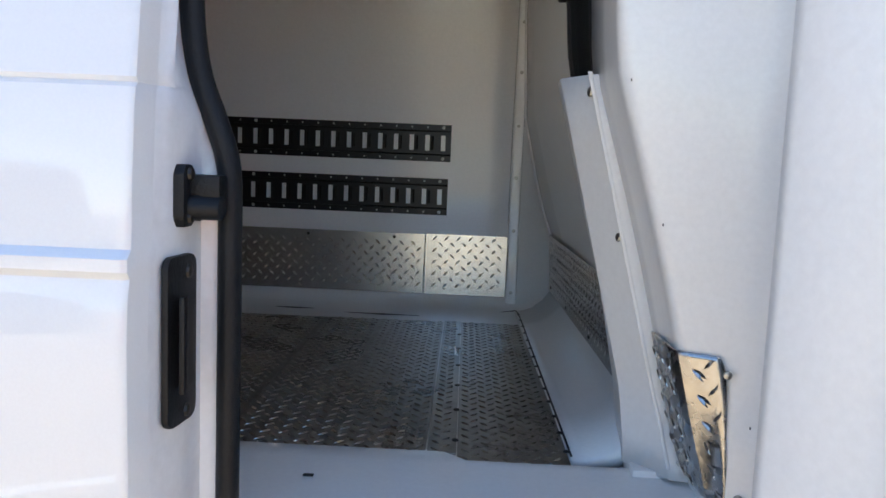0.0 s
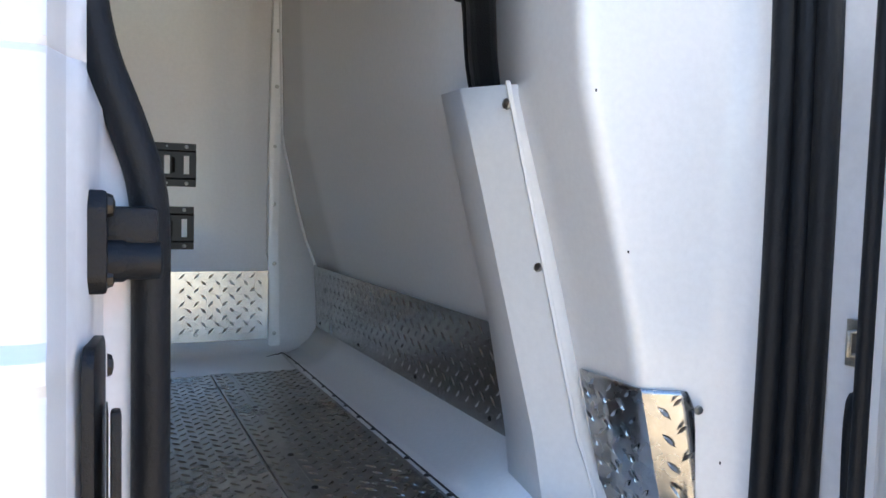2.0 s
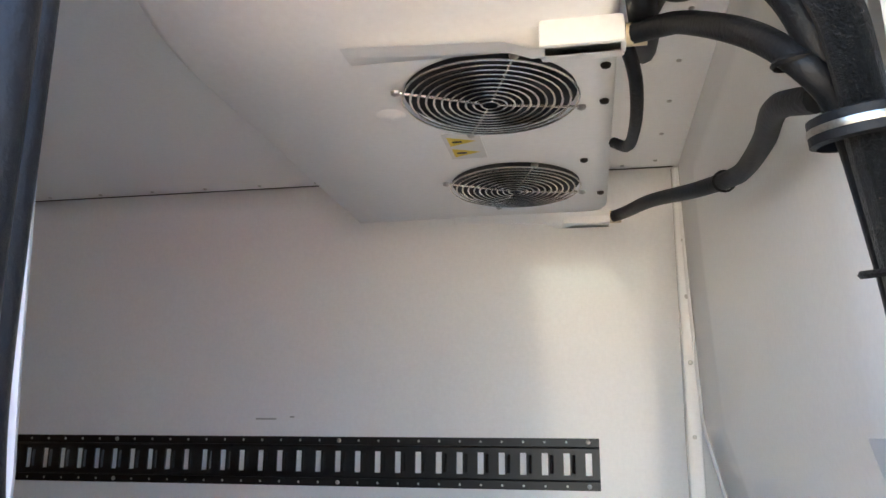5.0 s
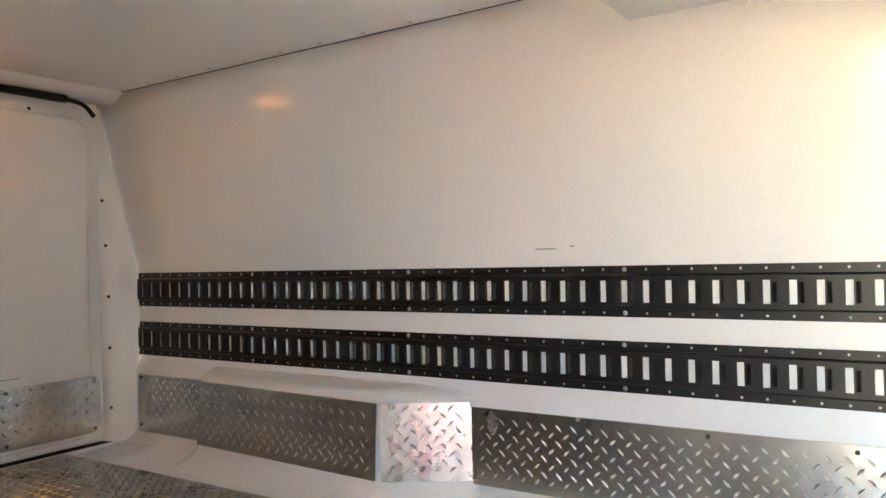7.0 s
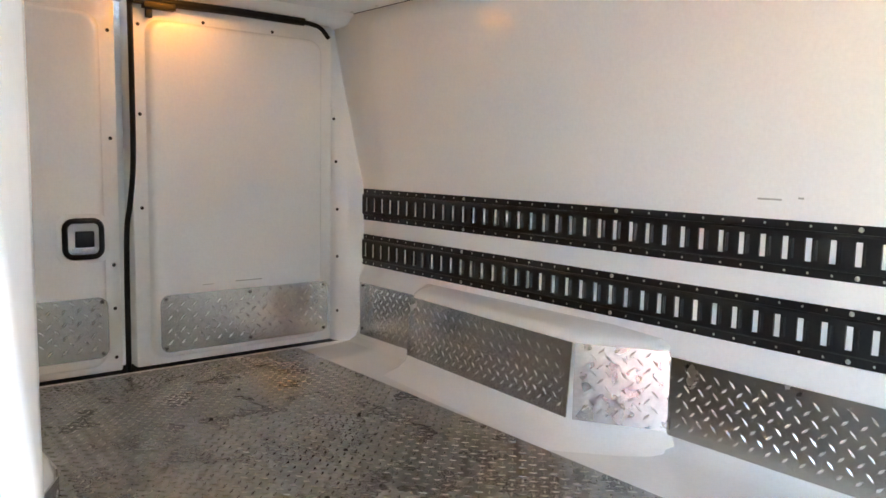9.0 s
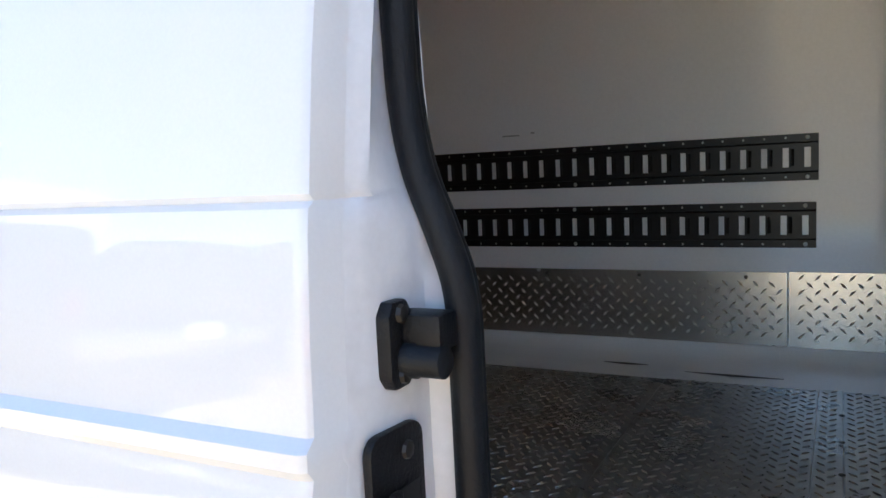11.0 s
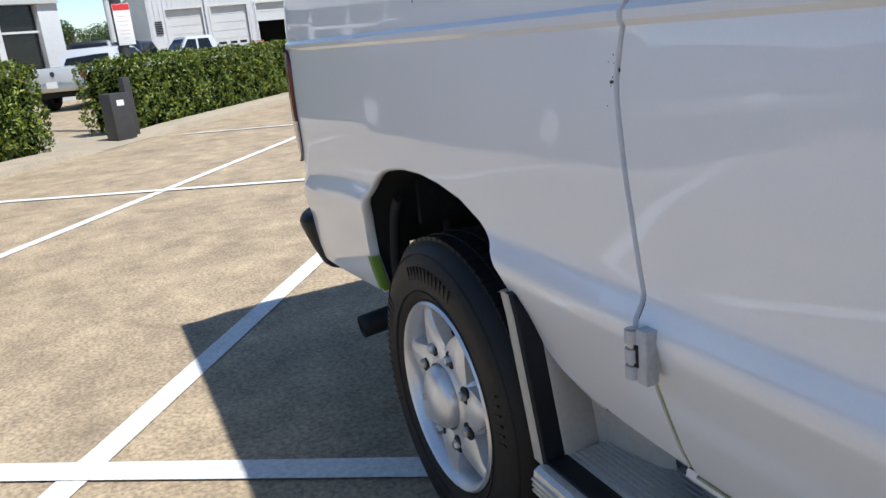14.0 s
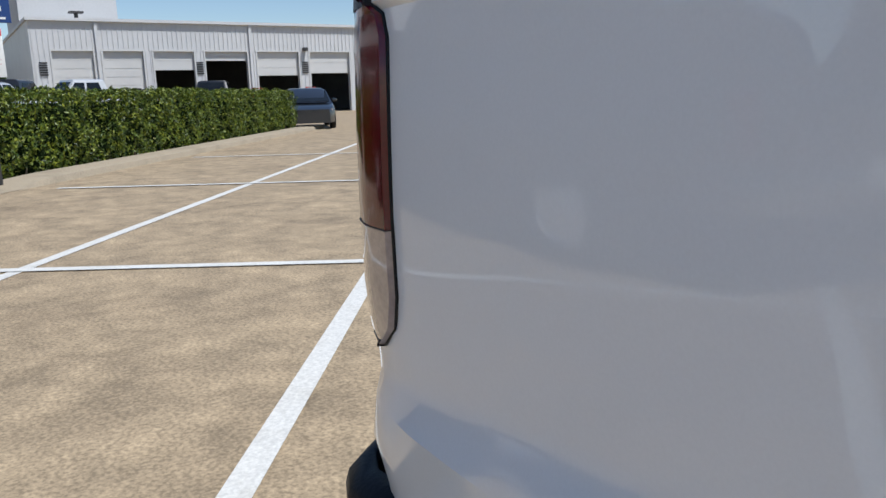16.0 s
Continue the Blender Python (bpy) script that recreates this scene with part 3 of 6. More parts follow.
screws("screw", [(DOOR_X - 0.021, -0.90, z) for z in (0.92, 1.08, 1.22, 1.62, 1.95)], (1, 0, 0), 0.006, door_2, DARKSCREW)
ring = Geo().plate([(DOOR_X, -0.996 + a, 1.311 + b) for a, b in rounded(0.15, 0.15, 0.03)], (1, 0, 0), 0.006)
dish = part("lock_recess", ring, LINER, door_2, "shallow white recess round the lock", bevel=0.003)
fr = Geo()
path = [(DOOR_X + 0.011, -0.996 + a, 1.311 + b) for a, b in rounded(0.105, 0.112, 0.025)]
side = DOOR_X + 0.011, -0.996 - 0.0525
fr.tube([(*side, 1.319)] + path[12:] + path[:12] + [(*side, 1.300)], 0.0085, 8)
part("lock_frame", fr, BLACKPL, door_2, "black rounded lock frame")
part("lock_panel", Geo().plate([(DOOR_X + 0.005, -0.996 + a, 1.311 + b) for a, b in rounded(0.09, 0.098, 0.018)], (1, 0, 0), 0.004), JAMB, door_2, "pale lock recess")
part("lock_tab", Geo().box((DOOR_X + 0.009, -1.028, 1.272), (DOOR_X + 0.013, -0.964, 1.281)), STEEL, door_2, "bright metal tab in the lock")
part("lock_lever", Geo().box((DOOR_X + 0.008, -1.02, 1.285), (DOOR_X + 0.016, -0.965, 1.335)), BLACKPL, door_2, "black pull lever", bevel=0.004)
seal_pts = [(-2.497, -0.836, 2.06), (-2.494, -0.836, 1.8), (-2.494, -0.838, 1.55), (-2.494, -0.850, 1.42), (-2.494, -0.862, 1.34), (-2.494, -0.866, 1.2), (-2.494, -0.868, 0.87)]
tagged(part("door_seal", Geo().tube(smooth_path(seal_pts), 0.009, 8).tube([(-2.484, -0.83, 2.050), (-2.482, -0.5, 2.056), (-2.482, -0.235, 2.055)], 0.014, 8).tube(smooth_path([(-2.486, -0.24, 2.056), (-2.486, -0.17, 2.045), (-2.486, -0.13, 2.01)], 5), 0.008, 8), RUBBER), "black rubber seal between the rear doors", "seal", kind="structure")
header = tagged(part("header", Geo().loft([[(-2.62, y, 2.06), (-2.505, y, 2.062), (-2.48, y, 2.068), (-2.455, y, 2.085), (-2.42, y, 2.102)] for y in (-1.62, -0.9, -0.1, 0.0)]), LINER, smooth=50), "white moulded header above the rear doors", "header", kind="structure")
part("latch", Geo().box((-2.50, -0.80, 2.028), (-2.47, -0.70, 2.048)).box((-2.50, -0.79, 2.0), (-2.485, -0.77, 2.03)), BLACKPL, header, "black door latch", bevel=0.003)
tagged(part("backdrop_rear", Geo().loft([[(x, -0.86 - w, z), (x, -0.86 + w, z)] for x, z, w in ((-2.775, 0.55, 0.76), (-2.775, 1.3, 0.70), (-2.655, 1.96, 0.55), (-2.648, 2.11, 0.40))]), PAINT, solid=0.015, offset=0), "white outer skin of the rear doors", "door", kind="structure")
# dark box added to shut out light leaking in below the rear doors
part("threshold", Geo().box((-2.60, -1.60, 0.79), (-2.497, 0.02, 0.867)), UNDER, floor, "dark filler added against the light below the rear doors", bevel=0.004)

# ---- things in the load space ----
def cargo_track(z_top, x_end, label):
    """A logistic track rail: flanges, raised web with upright slots, screws."""
    n, pitch, h = 48, 0.0508, 0.118
    t = thing("cargo_track", label, "rail", (-1.2, 0, z_top - h), "black slotted cargo tracks")
    y0, y1 = -0.0015, -0.0070
    x0 = x_end - n * pitch

    def row(z, y):
        return [(x0, y, z), (x_end, y, z)]

    zt, zb = z_top, z_top - h
    g = Geo()
    g.loft([row(zt, y0), row(zt - 0.019, y0), row(zt - 0.0195, y0 - 0.002), row(zt - 0.024, y1)])
    g.loft([row(zb, y0), row(zb + 0.019, y0), row(zb + 0.0195, y0 - 0.002), row(zb + 0.024, y1)])
    sz0, sz1, sw = zb + 0.034, zt - 0.034, 0.0150
    for k in range(n + 1):
        a = x0 if k == 0 else x0 + (k - 0.5) * pitch + sw / 2
        b = x_end if k == n else x0 + (k + 0.5) * pitch - sw / 2
        g.loft([[(a, y1, sz0), (b, y1, sz0)], [(a, y1, sz1), (b, y1, sz1)]])
        if 0 < k < n:
            g.loft([[(a + 0.004, y1 - 0.0005, sz0 + 0.004), (a + 0.009, y1 - 0.004, sz0 + 0.004), (a + 0.013, y1 - 0.0005, sz0 + 0.004)], [(a + 0.004, y1 - 0.0005, sz1 - 0.004), (a + 0.009, y1 - 0.004, sz1 - 0.004), (a + 0.013, y1 - 0.0005, sz1 - 0.004)]])
        if k < n:
            for u in (x0 + (k + 0.5) * pitch - sw / 2, x0 + (k + 0.5) * pitch + sw / 2):
                g.loft([[(u, y1, sz0), (u, y0, sz0)], [(u, y1, sz1), (u, y0, sz1)]])
    g.loft([[(x0, y1, zb + 0.024), (x_end, y1, zb + 0.024)], [(x0, y1, sz0), (x_end, y1, sz0)]])
    g.loft([[(x0, y1, sz1), (x_end, y1, sz1)], [(x0, y1, zt - 0.024), (x_end, y1, zt - 0.024)]])
    part("rail", g, TRACK, t, smooth=25)
    for x in (x0 + 0.0005, x_end - 0.0005):
        part("end_cap", Geo().add([(x, y0, zb + 0.019), (x, y1, zb + 0.024), (x, y1, zt - 0.024), (x, y0, zt - 0.019)], [(0, 1, 2, 3)]), TRACK, t)
    screws("screw", [(x0 + (k + 0.5) * pitch, y0, z) for k in range(n) for z in (zt - 0.009, zb + 0.009) if k % 12 != 11], (0, -1, 0), 0.0030, t, STEEL, 0.002)
    screws("bolt_head", [(x0 + (k + 0.5) * pitch, y0, z) for k in range(n) for z in (zt - 0.009, zb + 0.009) if k % 12 == 11], (0, -1, 0), 0.0058, t, STEEL, 0.004)
    return t


cargo_track(1.46, 0.0, "upper black steel cargo track screwed to the white wall")
cargo_track(1.287, -0.005, "lower black steel cargo track screwed to the white wall")

# ceiling evaporator
evap = thing("evaporator_unit", "white ceiling refrigeration unit with two wire-grilled fans", "cooling unit", (-0.24, -0.75, CEIL_Z))
prof = [(-0.235, 2.10), (-0.24, 1.965), (-0.25, 1.942), (-0.285, 1.93), (-0.6, 1.93), (-0.98, 1.93), (-1.04, 1.932), (-1.10, 1.942), (-1.16, 1.962), (-1.22, 1.985), (-1.30, 2.022), (-1.35, 2.06), (-1.37, 2.10)]
xs = [(-0.60, 0.16), (-0.555, 0.06), (-0.53, 0.018), (-0.51, 0.0), (-0.3, 0.0), (0.0, 0.0), (0.02, 0.004), (0.033, 0.018)]
g = Geo().loft([[(x, y, min(z + up, 2.1)) for y, z in prof] for x, up in xs])
g.f.append(tuple(range(len(g.v) - len(prof), len(g.v))))
housing = part("housing", g, HOUSING, evap, smooth=50)
for y, s in ((-1.055, 1), (-0.272, -1)):
    part("pipe_boss", Geo().loft([[(x, y - 0.05 * s * k + 0.03 * s, 1.928) if j == 0 else ((x, y - 0.04 * s * k + 0.022 * s, 1.905 + lift)) for j in (0, 1, 2, 3) for k in ((0,) if j == 0 else (j / 3,))] for x, lift in ((-0.30, 0.022), (-0.1, 0.012), (-0.07, 0.0), (0.038, 0.0))]).box((-0.06, y - 0.022, 1.905), (0.038, y + 0.022, 1.94)), HOUSING, evap, "white moulded pipe boss", bevel=0.006)
for cx, cy in ((-0.137, -0.908), (-0.14, -0.51)):
    R = 0.119
    m = Matrix.Translation((cx, cy, 1.929))
    # flat disc: the dark of the fan opening is its colour
    part("fan_opening", Geo().lathe([(0.0001, 0.0), (R, 0.0)], m, 40), OPENSHADE, evap, "flat black disc, the fan opening's shade painted on", smooth=0)
    hub = part("fan_hub", Geo().lathe([(0.0001, -0.006), (0.035, -0.006), (0.042, 0.0)], m, 24), BLACKPL, evap)
    g = Geo()
    for k in range(11):
        r = 0.012 + (R + 0.002 - 0.012) * k / 10
        pts = [(cx + r * math.cos(a), cy + r * math.sin(a), 1.919 - 0.006 * (1 - (r / R) ** 2)) for a in np.linspace(0, 2 * math.pi, 37)]
        g.tube(pts, 0.0016, 5, caps=False)
    grille = part("fan_grille", g, GRILLE, evap, "round wire fan grille")
    g = Geo()
    for a in (20, 110, 200, 290):
        c, s = math.cos(radians(a)), math.sin(radians(a))
        g.tube([(cx + 0.012 * c, cy + 0.012 * s, 1.915), (cx + (R + 0.014) * c, cy + (R + 0.014) * s, 1.921)], 0.0022, 6)
    part("grille_spoke", g, GRILLE, grille)
    screws("screw", [(cx + (R + 0.012) * math.cos(radians(a)), cy + (R + 0.012) * math.sin(radians(a)), 1.922) for a in (20, 110, 200, 290)], (0, 0, -1), 0.007, grille, STEEL, 0.006)
lab = part("warning_label", Geo().box((-0.232, -0.775, 1.9275), (-0.172, -0.665, 1.929), None), PAPER, evap, "white and yellow warning label")
g = Geo()
for y in (-0.745, -0.695):
    g.add([(-0.225, y - 0.02, 1.927), (-0.18, y, 1.927), (-0.225, y + 0.02, 1.927)], [(0, 1, 2)])
part("warning_sign", g, LABEL, lab, smooth=0)
part("label_mark", Geo().box((-0.219, -0.748, 1.9262), (-0.203, -0.742, 1.9268)).box((-0.219, -0.698, 1.9262), (-0.203, -0.692, 1.9268)), INK, lab)
screws("bolt", [(0.018, -0.97, 1.93), (0.018, -0.86, 1.93), (0.018, -0.43, 1.93), (-0.012, -0.62, 1.93)], (0, 0, -1), 0.007, evap, DARKSCREW, 0.006)
for x, y in ((-0.12, -1.14), (-0.29, -0.86)):
    part("dimple", Geo().lathe([(0.0001, -0.006), (0.012, -0.005), (0.022, 0.0)], Matrix.Translation((x, y, sampled([(-1.16, 1.962), (-1.1, 1.942), (-1.0, 1.93)], y))), 20), HOUSING, evap)
for y in (-1.055, -0.272):
    part("pipe_fitting", Geo().tube([(0.036, y, 1.922), (0.062, y, 1.922)], 0.0135, 14), BEIGE, evap, "beige plastic pipe fitting")

# refrigerant hoses down the bulkhead
hoses = thing("hose_bundle", "black braided refrigerant hoses strapped to the bulkhead", "hoses", (0.17, -1.32, 1.45))
main = smooth_path([(0.300, -1.297, 1.36), (0.230, -1.292, 1.465), (0.212, -1.291, 1.595), (0.200, -1.286, 1.70), (0.190, -1.298, 1.745), (0.172, -1.325, 1.785), (0.148, -1.328, 1.83), (0.118, -1.255, 1.91), (0.085, -1.10, 2.045), (0.075, -0.95, 2.085)], 6)
part("braided_sleeve", Geo().tube(main, [0.0205] * 20 + [0.018] * (len(main) - 20), 14), SLEEVE, hoses, "black braided hose sleeve", smooth=80)
second = smooth_path([(0.300, -1.277, 1.36), (0.230, -1.270, 1.465), (0.211, -1.268, 1.595), (0.197, -1.262, 1.70), (0.182, -1.268, 1.745), (0.165, -1.288, 1.785), (0.142, -1.278, 1.84), (0.112, -1.19, 1.92), (0.09, -1.06, 1.99), (0.07, -0.9, 2.02)], 6)
part("hose", Geo().tube(second, 0.015, 12), RUBBER, hoses, smooth=80)
part("hose", Geo().tube(smooth_path([(0.196, -1.262, 1.70), (0.182, -1.270, 1.735), (0.155, -1.283, 1.762), (0.128, -1.238, 1.815), (0.095, -1.13, 1.89), (0.07, -1.08, 1.915), (0.045, -1.055, 1.922)], 6), 0.0125, 10), RUBBER, hoses, smooth=80)
part("hose", Geo().tube(smooth_path([(0.175, -1.25, 1.745), (0.165, -1.163, 1.775), (0.18, -1.039, 1.789), (0.186, -0.906, 1.802), (0.18, -0.823, 1.816), (0.15, -0.706, 1.838), (0.105, -0.501, 1.886), (0.07, -0.32, 1.918), (0.045, -0.272, 1.922)], 6), 0.0125, 10), RUBBER, hoses, smooth=80)
part("hose", Geo().tube(smooth_path([(0.04, -1.00, 1.95), (0.055, -0.95, 1.915), (0.06, -0.85, 1.90), (0.055, -0.74, 1.905), (0.036, -0.69, 1.93)], 6), 0.009, 8), RUBBER, hoses, "thin black drain hose", smooth=80)
for r, pts in ((0.016, [(0.05, -1.22, 2.09), (0.055, -1.20, 2.02), (0.05, -1.14, 1.96), (0.06, -1.09, 1.98), (0.075, -1.04, 2.06), (0.08, -1.0, 2.1)]), (0.014, [(0.045, -1.10, 2.09), (0.06, -1.09, 2.01), (0.075, -1.11, 1.95), (0.095, -1.13, 1.93), (0.10, -1.16, 1.92)]), (0.018, [(0.042, -1.16, 2.02), (0.05, -1.13, 1.975), (0.055, -1.09, 1.945), (0.065, -1.0, 1.955), (0.07, -0.9, 1.98)])):
    part("hose", Geo().tube(smooth_path(pts, 6), r, 10), RUBBER, hoses, smooth=80)
q = Vector((0.1, 0.15, -1)).to_track_quat("Z", "Y").to_matrix().to_4x4()
clamp = part("clamp", Geo().lathe([(0.036, -0.012), (0.041, -0.010), (0.041, 0.010), (0.036, 0.012)], Matrix.Translation((0.198, -1.278, 1.708)) @ q, 28), RUBBER, hoses, "rubber-lined steel pipe clamp")
part("clamp_band", Geo().lathe([(0.0415, -0.003), (0.0422, 0.0), (0.0415, 0.003)], Matrix.Translation((0.198, -1.278, 1.708)) @ q, 28), STEEL, clamp)
part("clamp_lug", Geo().box((0.204, -1.348, 1.690), (0.209, -1.312, 1.726)), STEEL, clamp, bevel=0.002)
screws("bolt", [(0.204, -1.332, 1.708)], (-1, 0, 0), 0.008, clamp, STEEL, 0.006)
for c, r in (((0.2115, -1.282, 1.594), 0.030), ((0.152, -1.279, 1.765), 0.0165)):
    part("cable_tie", Geo().lathe([(r, -0.003), (r + 0.002, 0.0), (r, 0.003)], Matrix.Translation(c) @ q, 24), BLACKPL, hoses)
part("cable_tie", Geo().lathe([(0.0135, -0.004), (0.0165, 0.0), (0.0135, 0.004)], Matrix.Translation((0.178, -0.81, 1.818)) @ Vector((0.1, 1, 0.1)).to_track_quat("Z", "Y").to_matrix().to_4x4(), 16), BLACKPL, hoses)

# cover over the pipes
cover = thing("pipe_cover", "white folded sheet pipe cover screwed to the bulkhead", "cover", (0.3, -1.28, 0.88))
rows = []
for z in (0.885, 0.93, 0.975, 1.0, 1.02, 1.08, 1.15, 1.23, 1.31, 1.39, 1.474):
    left = sampled([(0.885, 0.332), (0.982, 0.319), (1.147, 0.285), (1.313, 0.239), (1.475, 0.197)], z)
    ridge = sampled([(0.885, 0.318), (0.99, 0.309), (1.008, 0.306), (1.472, 0.192)], z)
    rim = sampled([(0.885, 0.375), (0.965, 0.360), (1.239, 0.289), (1.482, 0.226)], z)
    ry = sampled([(0.885, -1.325), (1.008, -1.301), (1.472, -1.278)], z)
    by = sampled([(0.885, -1.39), (1.0, -1.356), (1.482, -1.346)], z)
    rows.append([(left + 0.045, -1.196, z), (left + 0.003, -1.202, z), (left, -1.207, z), (ridge + 0.0008, ry + 0.003, z), (ridge + 0.0008, ry - 0.003, z), (rim - 0.004, by + 0.006, z), (rim - 0.001, by, z), (pillar_x(z) + 0.002, by - 0.006, z)])
part("cover_sheet", Geo().loft(rows), HOUSING, cover, smooth=28, solid=0.002, offset=0)
screws("screw", [(x, -1.342, z) for x, z in ((0.230, 1.45), (0.285, 1.239), (0.355, 0.965))], (-1, -0.25, 0.1), 0.008, cover, STEEL, 0.005)
part("cover_flange", Geo().loft([[(sampled([(0.885, 0.375), (0.965, 0.360), (1.239, 0.289), (1.482, 0.226)], z) - a, sampled([(0.885, -1.39), (1.0, -1.356), (1.482, -1.346)], z) - b, z) for a, b in ((0.002, -0.002), (0.0045, 0.0), (0.0045, 0.003), (0.001, 0.004), (-0.002, 0.003))] for z in (0.9, 0.965, 1.0, 1.1, 1.239, 1.35, 1.478)]), HOUSING, cover, "folded edge of the cover", smooth=30)
part("cover_foot", Geo().box((0.322, -1.372, 0.868), (0.372, -1.30, 0.890)), LINER, cover, bevel=0.006)

# roof lamp by the rear doors
lamp = thing("dome_light", "small lit amber roof lamp by the rear doors", "lamp", (-2.36, -0.72, CEIL_Z))
part("lamp_base", Geo().plate([(-2.37 + a, -0.72 + b, 2.088) for a, b in rounded(0.09, 0.16, 0.02)], (0, 0, 1), 0.012), HOUSING, lamp, bevel=0.003)
part("lamp_lens", Geo().plate([(-2.37 + a, -0.72 + b, 2.072) for a, b in rounded(0.07, 0.13, 0.02)], (0, 0, 1), 0.016), emitter("lamp_glow", (1.0, 0.38, 0.055), 0.62), lamp, "glowing amber lens", bevel=0.004)

# ---- the van's body ----
MID = -0.86
SIDE = [(0.47, -1.645), (0.49, -1.650), (0.53, -1.672), (0.58, -1.695), (0.64, -1.716), (0.70, -1.735), (0.755, -1.757), (0.785, -1.765), (0.805, -1.762), (0.825, -1.748), (0.84, -1.743), (0.87, -1.743), (0.90, -1.743), (0.93, -1.743), (0.96, -1.743), (0.99, -1.744), (1.02, -1.744), (1.05, -1.744), (1.08, -1.744), (1.11, -1.744), (1.14, -1.744), (1.17, -1.744), (1.19, -1.745), (1.208, -1.745), (1.216, -1.752), (1.229, -1.752), (1.238, -1.742), (1.30, -1.740), (1.38, -1.734), (1.399, -1.731), (1.404, -1.724), (1.409, -1.729), (1.5, -1.716), (1.62, -1.693), (1.75, -1.662), (1.88, -1.625), (1.98, -1.585)]
ROOF = [(-1.585, 1.98), (-1.60, 2.07), (-1.575, 2.13), (-1.48, 2.165), (-1.2, 2.19), (-0.86, 2.20)]
LOW = [(-2.79, 0.45), (-2.42, 0.472), (-2.08, 0.49), (-2.07, 0.50), (-2.068, 0.61), (-2.055, 0.69), (-2.03, 0.745), (-1.99, 0.80), (-1.95, 0.845), (-1.90, 0.875), (-1.84, 0.897), (-1.78, 0.91), (-1.70, 0.92), (-1.60, 0.922), (-1.50, 0.912), (-1.40, 0.892), (-1.32, 0.858), (-1.265, 0.815), (-1.232, 0.78), (-1.20, 0.72), (-1.18, 0.675), (-1.132, 0.608), (-1.05, 0.566), (-0.94, 0.548), (-0.80, 0.538), (-0.5, 0.525), (3.0, 0.525)]
SEAM = [(0.5, -0.805), (0.55, -0.806), (0.80, -0.822), (1.13, -0.862), (1.30, -0.842), (1.41, -0.822), (1.98, -0.80)]


def side_y(z, x=0.0):
    """The side skin, a shallow barrel between its creases; behind the wheel it tucks under less."""
    knee = sampled([(-1.3, 0.975), (-1.0, 1.08), (-0.57, 1.11), (-0.28, 1.15)], x)
    if z < 0.86:
        z += 0.045 * min(max((-2.1 - x) / 0.5, 0.0), 1.0) + 0.022 * min(max((-2.5 - x) / 0.25, 0.0), 1.0)
    u = (z - knee) / (1.211 - knee) if z > knee else (knee - z) / (knee - 0.835)
    return sampled(SIDE, z) - sampled([(-1.35, 0.005), (-1.0, 0.010)], x) * max(0.0, 1 - u * u) - (0.052 * min(max((0.74 - z) / 0.24, 0), 1) if x < -1.7 else 0.0)


def low(x):
    return sampled(LOW, x)


van = thing("cargo_van", "white full-size cargo van, dulled scuffed paint, side door open", "van", (-0.1, MID, 0))
zrows = [z for z, _ in SIDE]
CORNER = [(-2.783, 0.30), (-2.782, 0.20), (-2.778, 0.13), (-2.765, 0.075), (-2.745, 0.045), (-2.715, 0.024), (-2.68, 0.011), (-2.64, 0.004), (-2.58, 0.001), (-2.50, 0.0)]


def lean(x, z):
    """The rear of the body leans forward above the lamps."""
    return -2.5 + (x + 2.5) * (1 - 0.45 * min(max((z - 1.3) / 0.68, 0), 1)) if x < -2.5 else x


def column(x, dy=0.0, bottom=None, seam=0.0, mirror=False):
    """One upright row of points of the side skin, from its lower edge up."""
    b = low(x) if bottom is None else bottom
    out = []
    for z in zrows:
        zz = max(z, b)
        y = side_y(zz, x) + dy
        if mirror:
            y = 2 * MID - y
        out.append((lean(x, zz) + seam * (sampled(SEAM, zz) + 0.835), y, zz))
    return out


# rear quarter: corner, arch, up to the seam of the side door
cols = [column(x, dy, bottom=low(x)) for x, dy in CORNER]
xs = [-2.42, -2.3, -2.2, -2.12, -2.08, -2.07, -2.068, -2.062, -2.055, -2.043, -2.03, -2.01, -1.99, -1.97, -1.95, -1.925, -1.90, -1.87, -1.84, -1.80, -1.75, -1.70, -1.65, -1.60, -1.55, -1.50, -1.45, -1.40, -1.36, -1.32, -1.30, -1.28, -1.27, -1.26, -1.25, -1.24, -1.20, -1.16, -1.12, -1.085, -1.05, -1.01, -0.97, -0.92, -0.88]
cols += [column(x, seam=max(0.0, (x + 1.1) / 0.25)) if x > -1.1 else column(x) for x in xs]
cols += [column(-0.842, seam=1.0), [(x + 0.0012, y + 0.003, z) for x, y, z in column(-0.842, seam=1.0)], [(x + 0.0015, y + 0.013, z) for x, y, z in column(-0.842, seam=1.0)]]
part("quarter_panel", Geo().loft(cols).mesh("quarter_panel", 28, weld=0.0004), PAINT, van, "white painted rear quarter panel", smooth=28)
lip = Geo()
arch_x = [x for x in xs if -2.085 < x < -1.0]
lip.loft([[(x, side_y(low(x), x) + d * (1.0 if x < -1.7 else 0.6), low(x) + u) for x in arch_x] for d, u in ((0.0, 0.0), (0.002, -0.004), (0.008, -0.007), (0.016, -0.007), (0.024, -0.004), (0.030, 0.004))])
part("arch_lip", lip, PAINT, van, "rolled white wheel arch lip", smooth=60)
part("overspray", Geo().loft([[(sampled([(b, a) for a, b in LOW if -2.085 < a < -1.9], z) + 0.004 + dx, side_y(z, -2) + d, z) for z in np.linspace(0.495, 0.61, 6)] for dx, d in ((-0.017, -0.003), (-0.006, -0.003), (0.004, 0.004), (0.004, 0.026))]), GREEN, van, "green paint patch on the arch lip", smooth=60)
